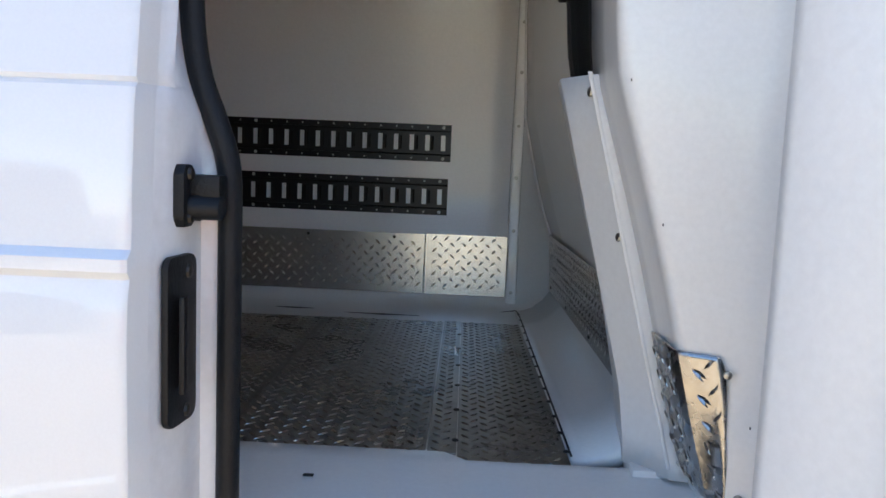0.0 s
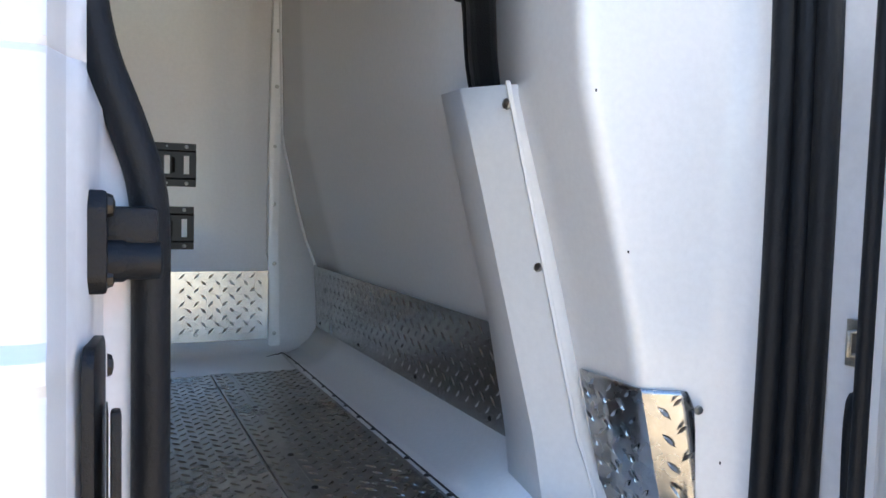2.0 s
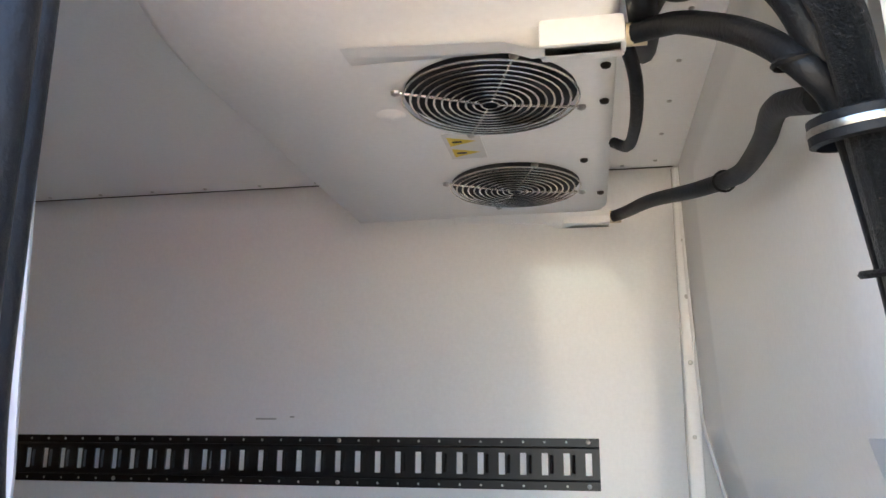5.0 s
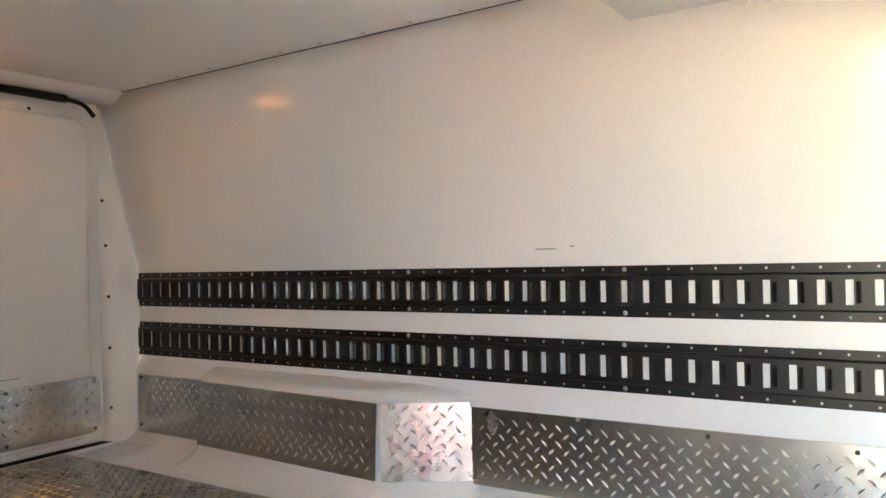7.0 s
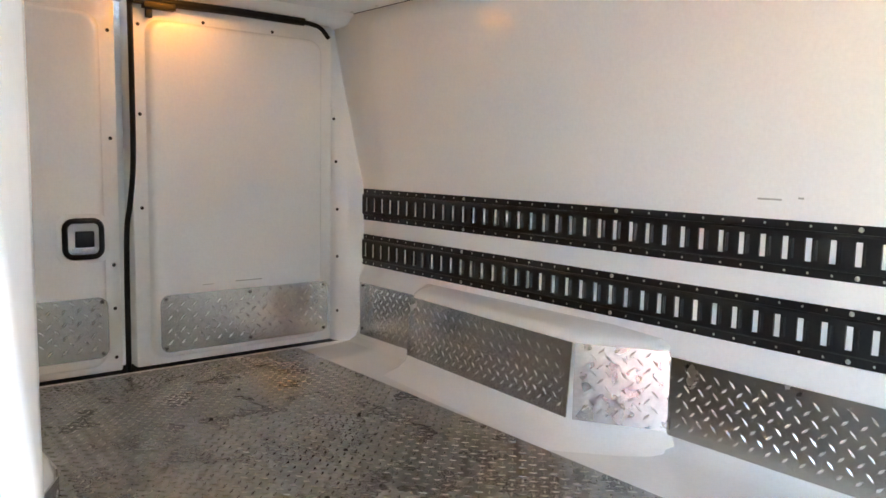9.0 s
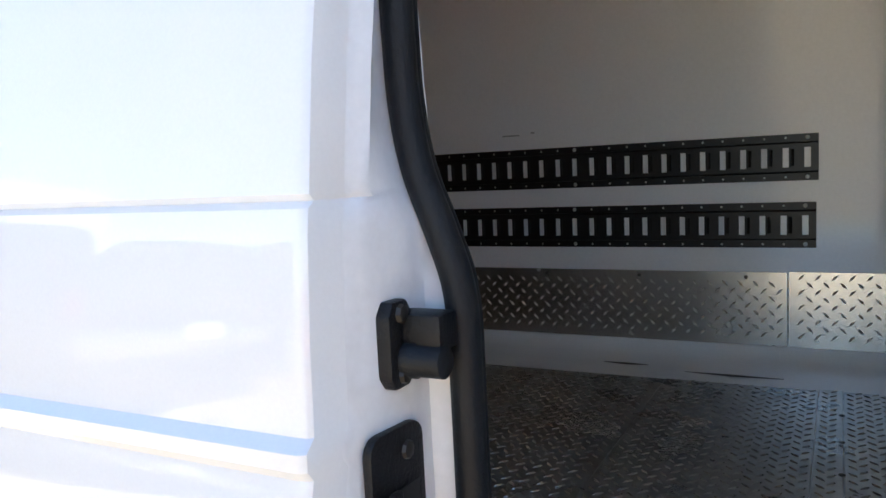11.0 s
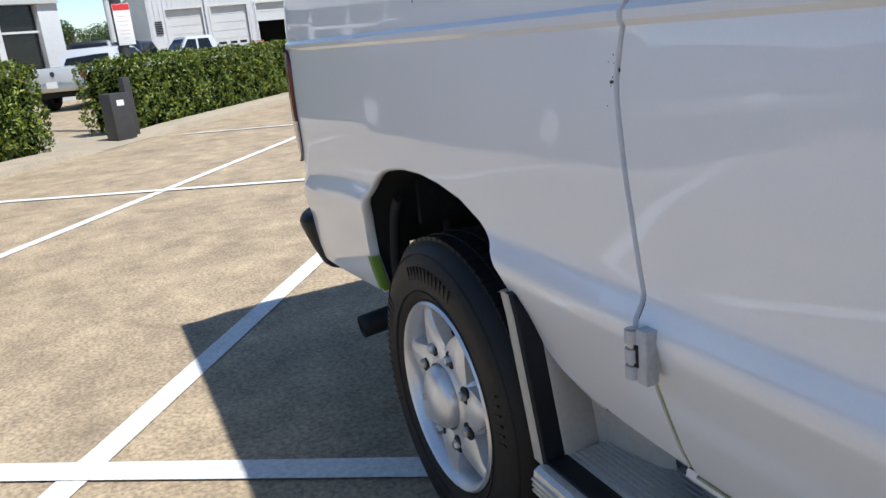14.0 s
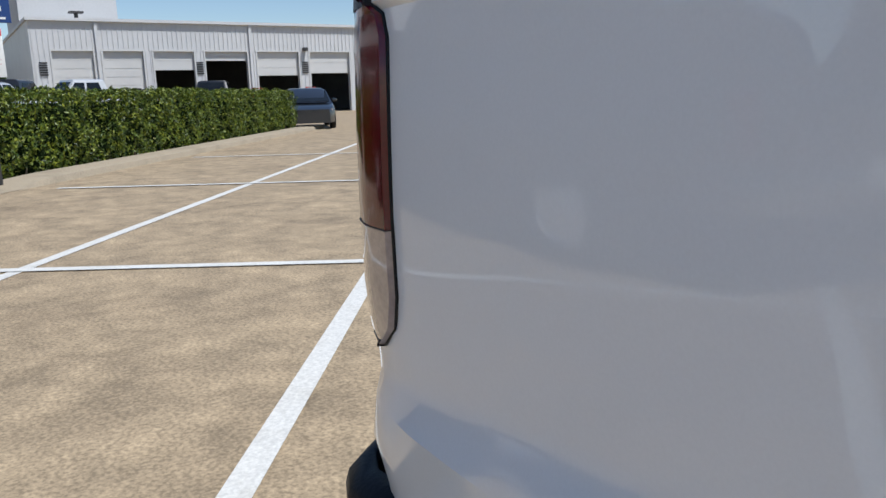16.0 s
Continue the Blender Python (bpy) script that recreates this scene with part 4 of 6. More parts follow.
# far side, roof, underside
fcols = [column(x, dy - 0.14, mirror=True) for x, dy in CORNER] + [column(x, -0.14, mirror=True) for x in xs] + [column(x, -0.14, mirror=True) for x in (-0.5, 0.0, 0.5)]
part("far_side_panel", Geo().loft(fcols), PAINT, van, "white painted side panel", smooth=28)
rr = [(y, z) for y, z in ROOF] + [(2 * MID - y + 0.14, z) for y, z in ROOF[-2::-1]]
rx = [(-2.655, 0.30, -0.05), (-2.648, 0.12, -0.03), (-2.62, 0.05, -0.012), (-2.55, 0.006, -0.003), (-2.4, 0, 0), (-1.2, 0, 0), (0.5, 0, 0)]
part("roof", Geo().loft([[(x, y + dy * (1 if y < MID else -1) * min(1, abs(y - MID) * 1.4), z + dz * (1 if abs(y - MID) < 0.62 else 0.3)) for y, z in rr] for x, dy, dz in rx]), PAINT, van, "white steel van roof", smooth=40)
part("chassis", Geo().box((-2.3, -1.24, 0.56), (2.2, -0.48, 0.82)).box((-1.6, -1.62, 0.36), (-1.42, -0.1, 0.46)).box((-2.66, -1.62, 0.50), (-2.50, -0.10, 0.80)).box((-0.90, -1.50, 0.52), (2.0, -0.2, 0.62)), UNDER, van, "black underbody", bevel=0.02)
# arch tunnel
g = Geo()
well = []
for x in arch_x:
    p = Vector((x + 1.62, low(x) - 0.55)).normalized() * 0.004
    y = side_y(low(x), x) + (0.022 if x < -1.7 else 0.012)
    inner = -1.36 if low(x) > 0.70 else -1.60
    well.append([(x + p.x, y, low(x) + p.y), (x + p.x * 2, -1.66, low(x) + p.y * 2), (x + p.x * 3, inner, low(x) + p.y * 2)])
g.loft(well)
part("wheel_well", g, UNDER, van, "black wheel well", smooth=60)
part("well_flange", Geo().tube(smooth_path([(-2.046, -1.664, 0.52), (-2.040, -1.664, 0.62), (-2.005, -1.664, 0.735), (-1.96, -1.664, 0.79)], 4), 0.016, 8), UNDER, van, "folded black flange in the well", smooth=60)
part("wheel_well", Geo().box((-1.99, -1.38, 0.70), (-1.06, -1.36, 0.95)).box((-1.99, -1.60, 0.70), (-1.97, -1.36, 0.86)), UNDER, van)
spring = part("leaf_spring", Geo().loft([[(x, y, 0.40 + 0.10 * ((x + 1.55) / 0.72) ** 2 + dz) for y, dz in ((-1.36, 0.0), (-1.28, 0.0), (-1.28, 0.035), (-1.36, 0.035))] for x in np.linspace(-2.28, -0.85, 13)], closed=True), UNDER, van, "black rear leaf spring", smooth=40)
part("shackle", Geo().box((-2.32, -1.38, 0.48), (-2.26, -1.27, 0.66)), UNDER, spring, bevel=0.008)
part("muffler", Geo().tube(smooth_path([(-2.42, -1.18, 0.50), (-2.40, -1.16, 0.50), (-2.05, -1.13, 0.50), (-2.02, -1.12, 0.50)], 3), 0.10, 18), UNDER, van, "black muffler drum", smooth=50)
part("inner_skin", Geo().loft([[(x, side_y(z, x) + 0.022, z) for z in (0.50, 0.55, 0.62, 0.70, 0.78, 0.86)] for x in (-2.70, -2.5, -2.3, -2.09)]), UNDER, van, "black inner side of the quarter panel")

# closed rear leaf of the side door


def edge_y(z):
    return side_y(z, -0.3)


leaf = part("side_door", Geo().loft([[(x - 0.0015, y + 0.013, z) for x, y, z in column(-0.830, seam=1.0)], [(x - 0.0012, y + 0.003, z) for x, y, z in column(-0.830, seam=1.0)], column(-0.830, seam=1.0)]
            + [column(x, seam=s) for x, s in ((-0.72, 0.75), (-0.60, 0.45), (-0.48, 0.2), (-0.40, 0.05), (-0.335, 0.0), (-0.290, 0.0))]
            + [[(x, edge_y(z) + d, z) for x, y, z in column(x0)] for x0, d in ((-0.2845, 0.0004), (-0.2805, 0.0017), (-0.2778, 0.0042), (-0.2762, 0.009), (-0.2730, 0.0205), (-0.269, 0.034))]), PAINT, van, "closed white side door leaf", smooth=28)


def seal_x(z):
    return sampled([(1.31, -0.216), (1.35, -0.224), (1.40, -0.244), (1.44, -0.257), (1.50, -0.262), (1.95, -0.264)], z)


def lip_in(z):
    return sampled([(1.2, 0.010), (1.45, 0.004), (1.5, 0.009), (1.55, 0.017), (1.9, 0.020)], z)


edge = Geo()
edge.loft([[(-0.269, edge_y(z) + 0.034, z), (-0.2675, edge_y(z) + 0.037, z), (-0.263, max(edge_y(z) + 0.043, -1.690), z), (-0.258, max(-1.682, edge_y(z) + 0.05), z), (min(-0.251, seal_x(z) - 0.014), max(-1.632, edge_y(z) + 0.054), z), (min(-0.248, seal_x(z) - 0.012), max(-1.622, edge_y(z) + 0.056), z), (seal_x(z) - 0.010, max(-1.614, edge_y(z) + 0.058), z), (seal_x(z) - 0.013, -1.604, z), (seal_x(z) - 0.011, -1.590, z), (seal_x(z) - 0.008, -1.588, z), (min(seal_x(z) - 0.012, -0.2575), -1.583 - lip_in(z), z), (-0.2585, -1.576 - lip_in(z), z), (-0.2625, -1.5695 - lip_in(z), z), (-0.271, -1.5655 - lip_in(z), z), (-0.30, -1.559 - min(lip_in(z), 0.006), z), (-0.32, -1.557 - min(lip_in(z), 0.003), z), (-0.40, -1.562, z), (-0.80, -1.572, z), (-0.84, -1.585, z)] for z in sorted(set([z for z in zrows if z > 0.53] + [0.526, 1.05, 1.18, 1.26, 1.34, 1.42, 1.46]))])
part("door_edge", edge, JAMB, leaf, "white inner edge of the door leaf", smooth=45)
part("door_seal", Geo().tube(smooth_path([(seal_x(z), -1.617, z) for z in (0.56, 0.8, 1.05, 1.24, 1.32, 1.37, 1.42, 1.47, 1.53, 1.65, 1.8, 1.95)], 5), 0.0138, 14), RUBBER, leaf, "black rubber door seal", smooth=80)
part("seal_lip", Geo().tube(smooth_path([(seal_x(z) - 0.002, -1.597, z) for z in (0.56, 0.8, 1.05, 1.24, 1.32, 1.37, 1.42, 1.47, 1.53, 1.65, 1.8, 1.95)], 5), 0.0092, 12), RUBBER, leaf, "inner lip of the door seal", smooth=80)
grip_plate = Geo().plate([(-0.258 + 0.004 * (a / 0.036), -1.672 + a, 1.132 + b) for a, b in rounded(0.066, 0.188, 0.014)], (1, 0, 0), 0.008)
handle = part("recessed_handle", grip_plate, BLACKPL, leaf, "black recessed inner handle plate", bevel=0.002)
# thin black box paints the shade of the grip's hollow
part("handle_recess", Geo().box((-0.2465, -1.688, 1.08), (-0.2455, -1.652, 1.18)), OPENSHADE, handle)
part("handle_grip", Geo().box((-0.2445, -1.700, 1.078), (-0.238, -1.686, 1.185)), BLACKPL, handle, bevel=0.003)
screws("screw", [(-0.246, -1.666, 1.208), (-0.246, -1.672, 1.054)], (1, 0, 0), 0.008, handle, DARKSCREW, 0.004)
oct_ = [(0.017 * a, 0.034 * b) for a, b in ((-1, -0.7), (-0.6, -1), (0.6, -1), (1, -0.7), (1, 0.7), (0.6, 1), (-0.6, 1), (-1, 0.7))]
latch = part("door_catch", Geo().plate([(-0.262, -1.664 + a, 1.29 + b) for a, b in oct_], (1, 0, 0), 0.016), BLACKPL, leaf, "black rubber door catch", bevel=0.003)
part("catch_bar", Geo().box((-0.256, -1.662, 1.284), (-0.214, -1.632, 1.313)), BLACKPL, latch, bevel=0.004)
part("catch_roller", Geo().tube([(-0.252, -1.658, 1.277), (-0.236, -1.658, 1.277), (-0.234, -1.658, 1.277), (-0.213, -1.658, 1.277), (-0.211, -1.658, 1.277)], [0.0145, 0.0145, 0.0130, 0.0130, 0.0105], 18), RUBBER, latch, "worn black roller", smooth=40)
screws("bolt", [(-0.246, -1.664, 1.314), (-0.246, -1.664, 1.267)], (1, 0, 0), 0.008, latch, DARKSCREW, 0.005)
# strip set behind the gap so that its colour gives the seam's shade
part("door_gasket", Geo().loft([[(x + d, y + 0.009, z) for x, y, z in column(-0.836, seam=1.0)] for d in (-0.007, 0.007)]), GAPSHADE, van, "grey strip painting the shade in the door gap")
part("seam_stain", Geo().tube([(sampled(SEAM, z) - 0.001, side_y(z, -0.83) + 0.0035, z) for z in np.linspace(0.545, 0.72, 8)], 0.0035, 6), SILLSTAIN, van, "green-stained foot of the door gap")
part("header_panel", Geo().box((-0.28, -1.64, 1.955), (0.50, -1.53, 2.10)), PAINT, van, bevel=0.01)


def hinge(c, z0):
    h = part("hinge", Geo().box((c[0] + 0.004, c[1] - 0.012, z0), (c[0] + 0.028, c[1] + 0.01, z0 + 0.082)), HINGEPAINT, van, "white painted door hinge", bevel=0.003)
    for a in (0.004, 0.030, 0.058):
        part("knuckle", Geo().tube([(c[0] - 0.004, c[1] - 0.011, z0 + a), (c[0] - 0.004, c[1] - 0.011, z0 + a + 0.020)], 0.0105, 12), HINGEPAINT, h)
    # black box paints the shade between knuckles and plate
    part("hinge_gap", Geo().box((c[0] + 0.003, c[1] - 0.0135, z0 + 0.024), (c[0] + 0.011, c[1] - 0.006, z0 + 0.058)), UNDER, h)
    part("pin", Geo().tube([(c[0] - 0.004, c[1] - 0.011, z0 + 0.002), (c[0] - 0.004, c[1] - 0.011, z0 + 0.08)], 0.007, 10), STEEL, h)


hinge((-0.832, -1.744), 1.277)
hinge((-0.806, -1.770), 0.722)
part("reflector_tape", Geo().box((-0.8225, -1.7285, 1.445), (-0.8175, -1.722, 1.49)), REDTAPE, van)
# chips and scratches in the paint
rnd = random.Random(5)
for x, z, w, h in ((-0.368, 0.933, 0.016, 0.005), (-0.30, 0.935, 0.006, 0.003), (-1.335, 1.335, 0.014, 0.034), (-1.33, 1.375, 0.006, 0.010), (-1.55, 1.37, 0.006, 0.014), (-1.555, 1.33, 0.005, 0.008), (-1.55, 1.29, 0.005, 0.006), (-0.872, 1.136, 0.010, 0.005), (-0.855, 1.152, 0.004, 0.008), (-2.42, 1.385, 0.006, 0.008), (-2.1, 1.37, 0.01, 0.012)):
    pts = [(x + w * 0.5 * math.cos(a) * rnd.uniform(0.6, 1.1), side_y(z, x) - 0.0012, z + h * 0.5 * math.sin(a) * rnd.uniform(0.6, 1.1)) for a in np.linspace(0, 2 * math.pi, 9)[:-1]]
    part("paint_chip", Geo().plate(pts, (0, 1, 0), 0.001), MARK, van)
for x, z, w, a in ((-0.437, 0.897, 0.030, 0.30), (-0.445, 0.892, 0.026, 0.45), (-0.43, 0.889, 0.03, 0.15), (-0.425, 0.893, 0.012, 1.1), (-0.437, 0.886, 0.014, 0.9), (-0.418, 0.885, 0.010, -0.8), (-0.395, 0.864, 0.020, 0.12), (-0.392, 0.860, 0.010, 0.5), (-0.365, 0.857, 0.014, 0.3), (-0.350, 0.859, 0.008, 0.7)):
    pts = []
    for k in range(6):
        u, v = w * 0.7 * (k / 5 - 0.5), rnd.uniform(-0.0018, 0.0018)
        px, pz = x + u * math.cos(a) - v * math.sin(a), z + u * math.sin(a) + v * math.cos(a)
        pts.append((px, side_y(pz, px) - 0.0003, pz))
    part("scratch", Geo().tube(smooth_path(pts, 3), 0.00055, 5), MARK, van)
for k in range(7):
    z = rnd.uniform(1.09, 1.20)
    x = sampled(SEAM, z) - rnd.choice((0.009, 0.011, 0.013, 0.022))
    w = rnd.uniform(0.0007, 0.0014)
    part("paint_chip", Geo().plate([(x + w * math.cos(b), side_y(z, x) - 0.0008, z + w * rnd.uniform(0.6, 1.6) * math.sin(b)) for b in np.linspace(0, 2 * math.pi, 7)[:-1]], (0, 1, 0), 0.0008), MARK, van)

# tail lamp, bumper, exhaust
LAMP_Z = [0.832, 0.840, 0.860, 0.90, 0.94, 0.975, 1.02, 1.08, 1.14, 1.18, 1.203, 1.215, 1.221]


def corner_at(s, z, out=0.013):
    """A point on the rear corner, proud of the skin; s counts along the corner from the back to the side."""
    k = min(int(s), len(CORNER) - 2)
    (xa, da), (xb, db) = CORNER[k], CORNER[k + 1]
    x, dy = xa + (xb - xa) * (s - k), da + (db - da) * (s - k)
    d = Vector((xb - xa, db - da, 0)).normalized()
    return (x + d.y * out, side_y(z, x) + dy - d.x * out, z)


def lamp_row(z, out=0.013):
    """The lens at a height, rolled back to the skin at its edges and drawn in at its ends."""
    end = max(0.0, 1 - (z - 0.832) / 0.05, 1 - (1.221 - z) / 0.03)
    last = 7.3 - 0.9 * end * end
    steps = [0.5, 1, 2, 2.5, 3, 3.5, 4, 4.5, 5, 5.5, 6, 6.5]
    return [corner_at(min(q, last - 0.1), z, out * (1 - 0.75 * end ** 2)) for q in steps] + [corner_at(last - 0.05, z, out * 0.75), corner_at(last, z, 0.001)]


tail = part("tail_lamp", Geo().loft([lamp_row(z) for z in LAMP_Z if z >= 0.97]), REDLENS, van, "tall red tail lamp round the rear corner", smooth=60)
part("reverse_lens", Geo().loft([lamp_row(z) for z in LAMP_Z if z <= 0.98]), CLEARLENS, tail, "smoky clear lens below the red one", smooth=60)
part("lamp_joint", Geo().tube([tuple(Vector(p) + Vector((-0.0005, -0.0005, 0))) for p in lamp_row(0.975)], 0.0008, 6), BLACKPL, tail)
part("lamp_trim", Geo().tube([Vector(lamp_row(0.832)[k]) for k in range(0, 13, 2)] + [Vector(lamp_row(z)[-1]) for z in LAMP_Z] + [Vector(lamp_row(1.221)[k]) for k in range(12, -1, -2)], 0.0022, 6), BLACKPL, tail, "black lamp gasket")
part("lamp_cap", Geo().loft([lamp_row(1.213, 0.015), [(x, y, z + 0.016) for x, y, z in lamp_row(1.213, 0.013)], [(x + 0.01, y + 0.01, z + 0.02) for x, y, z in lamp_row(1.213, 0.0)]]), BLACKPL, tail, "black cap over the lamp", smooth=50)
bumper = part("bumper", Geo().loft([[(x, y, z) for x, z in ((-2.76, 0.66), (-2.84, 0.655), (-2.86, 0.63), (-2.86, 0.53), (-2.84, 0.51), (-2.76, 0.50))] for y in (-1.64, -0.9, -0.06)]), ALU, van, "worn rear step bumper", smooth=30)
part("bumper_cap", Geo().loft([[(a, y + b, z - 0.010) for a, b in ((-2.615, 0.075), (-2.64, 0.035), (-2.67, 0.010), (-2.70, 0.002), (-2.74, 0.0), (-2.79, 0.022), (-2.83, 0.07), (-2.852, 0.14), (-2.86, 0.22))] for z, y in ((0.428, -1.690), (0.44, -1.700), (0.50, -1.728), (0.55, -1.748), (0.59, -1.762), (0.612, -1.766), (0.630, -1.760), (0.642, -1.742), (0.646, -1.72))]), RUBBER, bumper, "black rubber bumper end cap", smooth=60, solid=0.02)
part("exhaust_tip", Geo().tube(smooth_path([(-2.20, -1.25, 0.42), (-2.22, -1.45, 0.39), (-2.225, -1.60, 0.355), (-2.23, -1.74, 0.335)], 5), 0.037, 16, caps=False), UNDER, van, "black exhaust tail pipe", smooth=60, solid=0.004)
# black plug stands for the shade inside the pipe
part("exhaust_inside", Geo().tube([(-2.229, -1.62, 0.352), (-2.2295, -1.63, 0.350)], 0.034, 14), OPENSHADE, van)


# wheels
def wheel(hx, hy, sign, detailed):
    R = 0.386
    m = Matrix.Translation((hx, hy, R - 0.002)) @ Matrix.Rotation(radians(90) * sign, 4, "X")
    prof = [(0.21, -0.20), (0.23, -0.222), (0.27, -0.236), (0.31, -0.236), (0.345, -0.226), (0.368, -0.208), (0.380, -0.185), (R - 0.002, -0.15), (R - 0.002, -0.08), (0.381, -0.045), (0.371, -0.024), (0.352, -0.004), (0.327, 0.008), (0.297, 0.012), (0.268, 0.010), (0.248, 0.003), (0.238, -0.004), (0.226, -0.012)]
    tyre = part("wheel", Geo().lathe(prof, m, 72), TYRE, van, "road wheel with a worn black tyre", smooth=60)
    if not detailed:
        part("rim", Geo().lathe([(0.217, -0.012), (0.2, -0.04), (0.10, -0.02), (0.0001, -0.015)], m, 40), ALLOY, tyre, smooth=50)
        return
    # tread blocks
    g = Geo()
    for k in range(76):
        a = 2 * math.pi * k / 76
        for y, wd, tw in ((-0.046, 0.026, 0.010), (-0.082, 0.026, -0.012), (-0.124, 0.026, 0.012), (-0.172, 0.030, -0.010)):
            q = m @ Matrix.Rotation(a + tw, 4, "Z")
            g.box((R - 0.012, -0.0135, y - wd / 2), (R + 0.003 - abs(y + 0.105) * 0.07, 0.0135, y + wd / 2), q)
    part("tread_block", g, TYRE, tyre, smooth=0)
    g = Geo()
    for r, h in ((0.262, 0.0098), (0.349, -0.0015)):
        g.lathe([(r - 0.003, h - 0.003), (r, h + 0.002), (r + 0.003, h - 0.003)], m, 64)
    part("sidewall_ring", g, TYRE, tyre, smooth=60)
    bar = Geo().box((0.290, -0.007, 0.0085), (0.322, -0.002, 0.0130)).mesh("raised_bar")
    bar.materials.append(TYRE)
    for a0, n in ((204, 8), (24, 3), (300, 5), (112, 6)):
        for k in range(2 * n):
            q = part("raised_bar", bar, TYRE, tyre)
            q.matrix_basis = m @ Matrix.Rotation(radians(a0 - 3.8 * k), 4, "Z")
    # rim: barrel, face with seven windows, cap and nuts
    m = m @ Matrix.Diagonal((1.055, 1.055, 1.0, 1.0))
    rim = part("rim", Geo().lathe([(0.217, -0.014), (0.222, -0.002), (0.216, 0.004), (0.206, -0.004), (0.200, -0.030), (0.192, -0.075), (0.175, -0.12), (0.0001, -0.125)], m, 72), ALLOY, tyre, "brushed alloy rim", smooth=50)
    for k in range(7):
        q = m @ Matrix.Rotation(2 * math.pi * k / 7, 4, "Z")
        sec = []
        for r, half, h, t in ((0.085, 0.055, -0.010, 0.03), (0.112, 0.056, -0.006, 0.03), (0.140, 0.044, -0.005, 0.03), (0.165, 0.030, -0.006, 0.032), (0.188, 0.019, -0.010, 0.034), (0.206, 0.016, -0.014, 0.036)):
            sec.append([q @ Vector((r, s * half + 0.030 * (r - 0.085) / 0.1, h - (0.006 if abs(s) > 0.9 else 0) - (t if low_ else 0))) for s, low_ in ((-1, True), (-1, False), (-0.6, False), (0.0, False), (0.6, False), (1, False), (1, True))])
        part("spoke", Geo().loft(sec), ALLOY, rim, smooth=40)
    part("hub_disc", Geo().lathe([(0.132, -0.040), (0.128, -0.014), (0.120, -0.008), (0.105, -0.010), (0.088, -0.010), (0.078, -0.002)], m, 48), ALLOY, rim, smooth=50)
    part("centre_cap", Geo().lathe([(0.074, -0.010), (0.073, 0.006), (0.070, 0.014), (0.062, 0.022), (0.044, 0.028), (0.020, 0.031), (0.0001, 0.032)], m, 40), ALLOY, rim, "domed centre cap", smooth=50)
    for k in range(8):
        q = m @ Matrix.Rotation(2 * math.pi * (k + 0.5) / 8, 4, "Z") @ Matrix.Translation((0.112, 0, -0.0075))
        # black disc paints the shade of the pocket round each nut
        part("nut_seat", Geo().lathe([(0.0205, -0.004), (0.0205, 0.0015), (0.0001, 0.002)], q, 14), UNDER, rim, smooth=30)
        part("lug_nut", Geo().lathe([(0.012, -0.004), (0.012, 0.010), (0.009, 0.015), (0.0001, 0.016)], q, 6), STEEL, rim, smooth=20)
    # plain black disc paints the shade seen between the spokes
    part("brake_dark", Geo().lathe([(0.19, -0.112), (0.0001, -0.112)], m, 32), UNDER, rim)


wheel(-1.545, -1.768, 1, True)
wheel(1.95, -1.76, 1, False)
wheel(-1.545, 0.048, -1, False)
wheel(1.95, 0.04, -1, False)

# splash guard in front of the wheel, and the running board
SG = [(-1.204, 0.745), (-1.192, 0.742), (-1.176, 0.70), (-1.150, 0.60), (-1.125, 0.50), (-1.107, 0.425)]
guardp = part("splash_guard", Geo().loft([[(x - 0.030, -1.715, z - (0.012 if k == 0 else 0)), (x - 0.030, -1.760, z - (0.012 if k == 0 else 0)), (x - 0.026, -1.766, z - (0.008 if k == 0 else 0)), (x, -1.768, z), (x + 0.004, -1.764, z)] for k, (x, z) in enumerate(SG)]), CREAM, van, "cream splash guard moulding", smooth=40)
part("guard_rubber", Geo().loft([[(x + 0.003, -1.765, z), (x + 0.009, -1.760, z), (x + 0.008, -1.716, z)] for x, z in SG]), RUBBER, guardp, "black rubber flap")
part("guard_back", Geo().loft([[(x + 0.008, -1.718, z), (x + 0.010, -1.712, z), (x - 0.002, -1.632, z), (x + 0.02, -1.622, z), (x + 0.14, -1.600, z), (x + 0.16, -1.58, z)] for x, z in SG]), CREAM, guardp, smooth=40)
board = thing("running_board", "ribbed aluminium running board with a black rubber strip", "running board", (-0.3, -1.66, 0.38))
x0, x1 = -1.105, 1.55
bz = 0.428
part("board", Geo().loft([[(x, y, z) for y, z in ((-1.505, bz - 0.01), (-1.51, bz), (-1.775, bz - 0.002), (-1.785, bz - 0.008), (-1.789, bz - 0.03), (-1.785, bz - 0.055), (-1.56, bz - 0.05))] for x in (x0, -0.4, 0.4, x1)]), ALU, board, smooth=30)
for k in range(15):
    y = -1.530 - 0.0120 * k
    part("rib", Geo().box((x0 + 0.004, y - 0.003, bz - 0.002), (x1, y + 0.003, bz + 0.003)), ALU, board, smooth=0)
for z in (-0.022, -0.034, -0.046):
    part("edge_rib", Geo().box((x0 + 0.002, -1.7925, bz + z - 0.0025), (x1, -1.786, bz + z + 0.0025)), ALU, board, smooth=0)
part("grip_strip", Geo().box((x0 + 0.002, -1.759, bz - 0.004), (x1, -1.713, bz + 0.004)), RUBBER, board, "black rubber grip strip", bevel=0.001)
for x in (-0.95, 0.90):
    part("mount", Geo().box((x, -1.56, 0.37), (x + 0.05, -1.40, 0.52)), UNDER, board)
part("rocker_gap", Geo().box((-1.09, -1.56, 0.43), (2.0, -1.50, 0.535)), JAMB, van, "grimy white rocker below the doors")
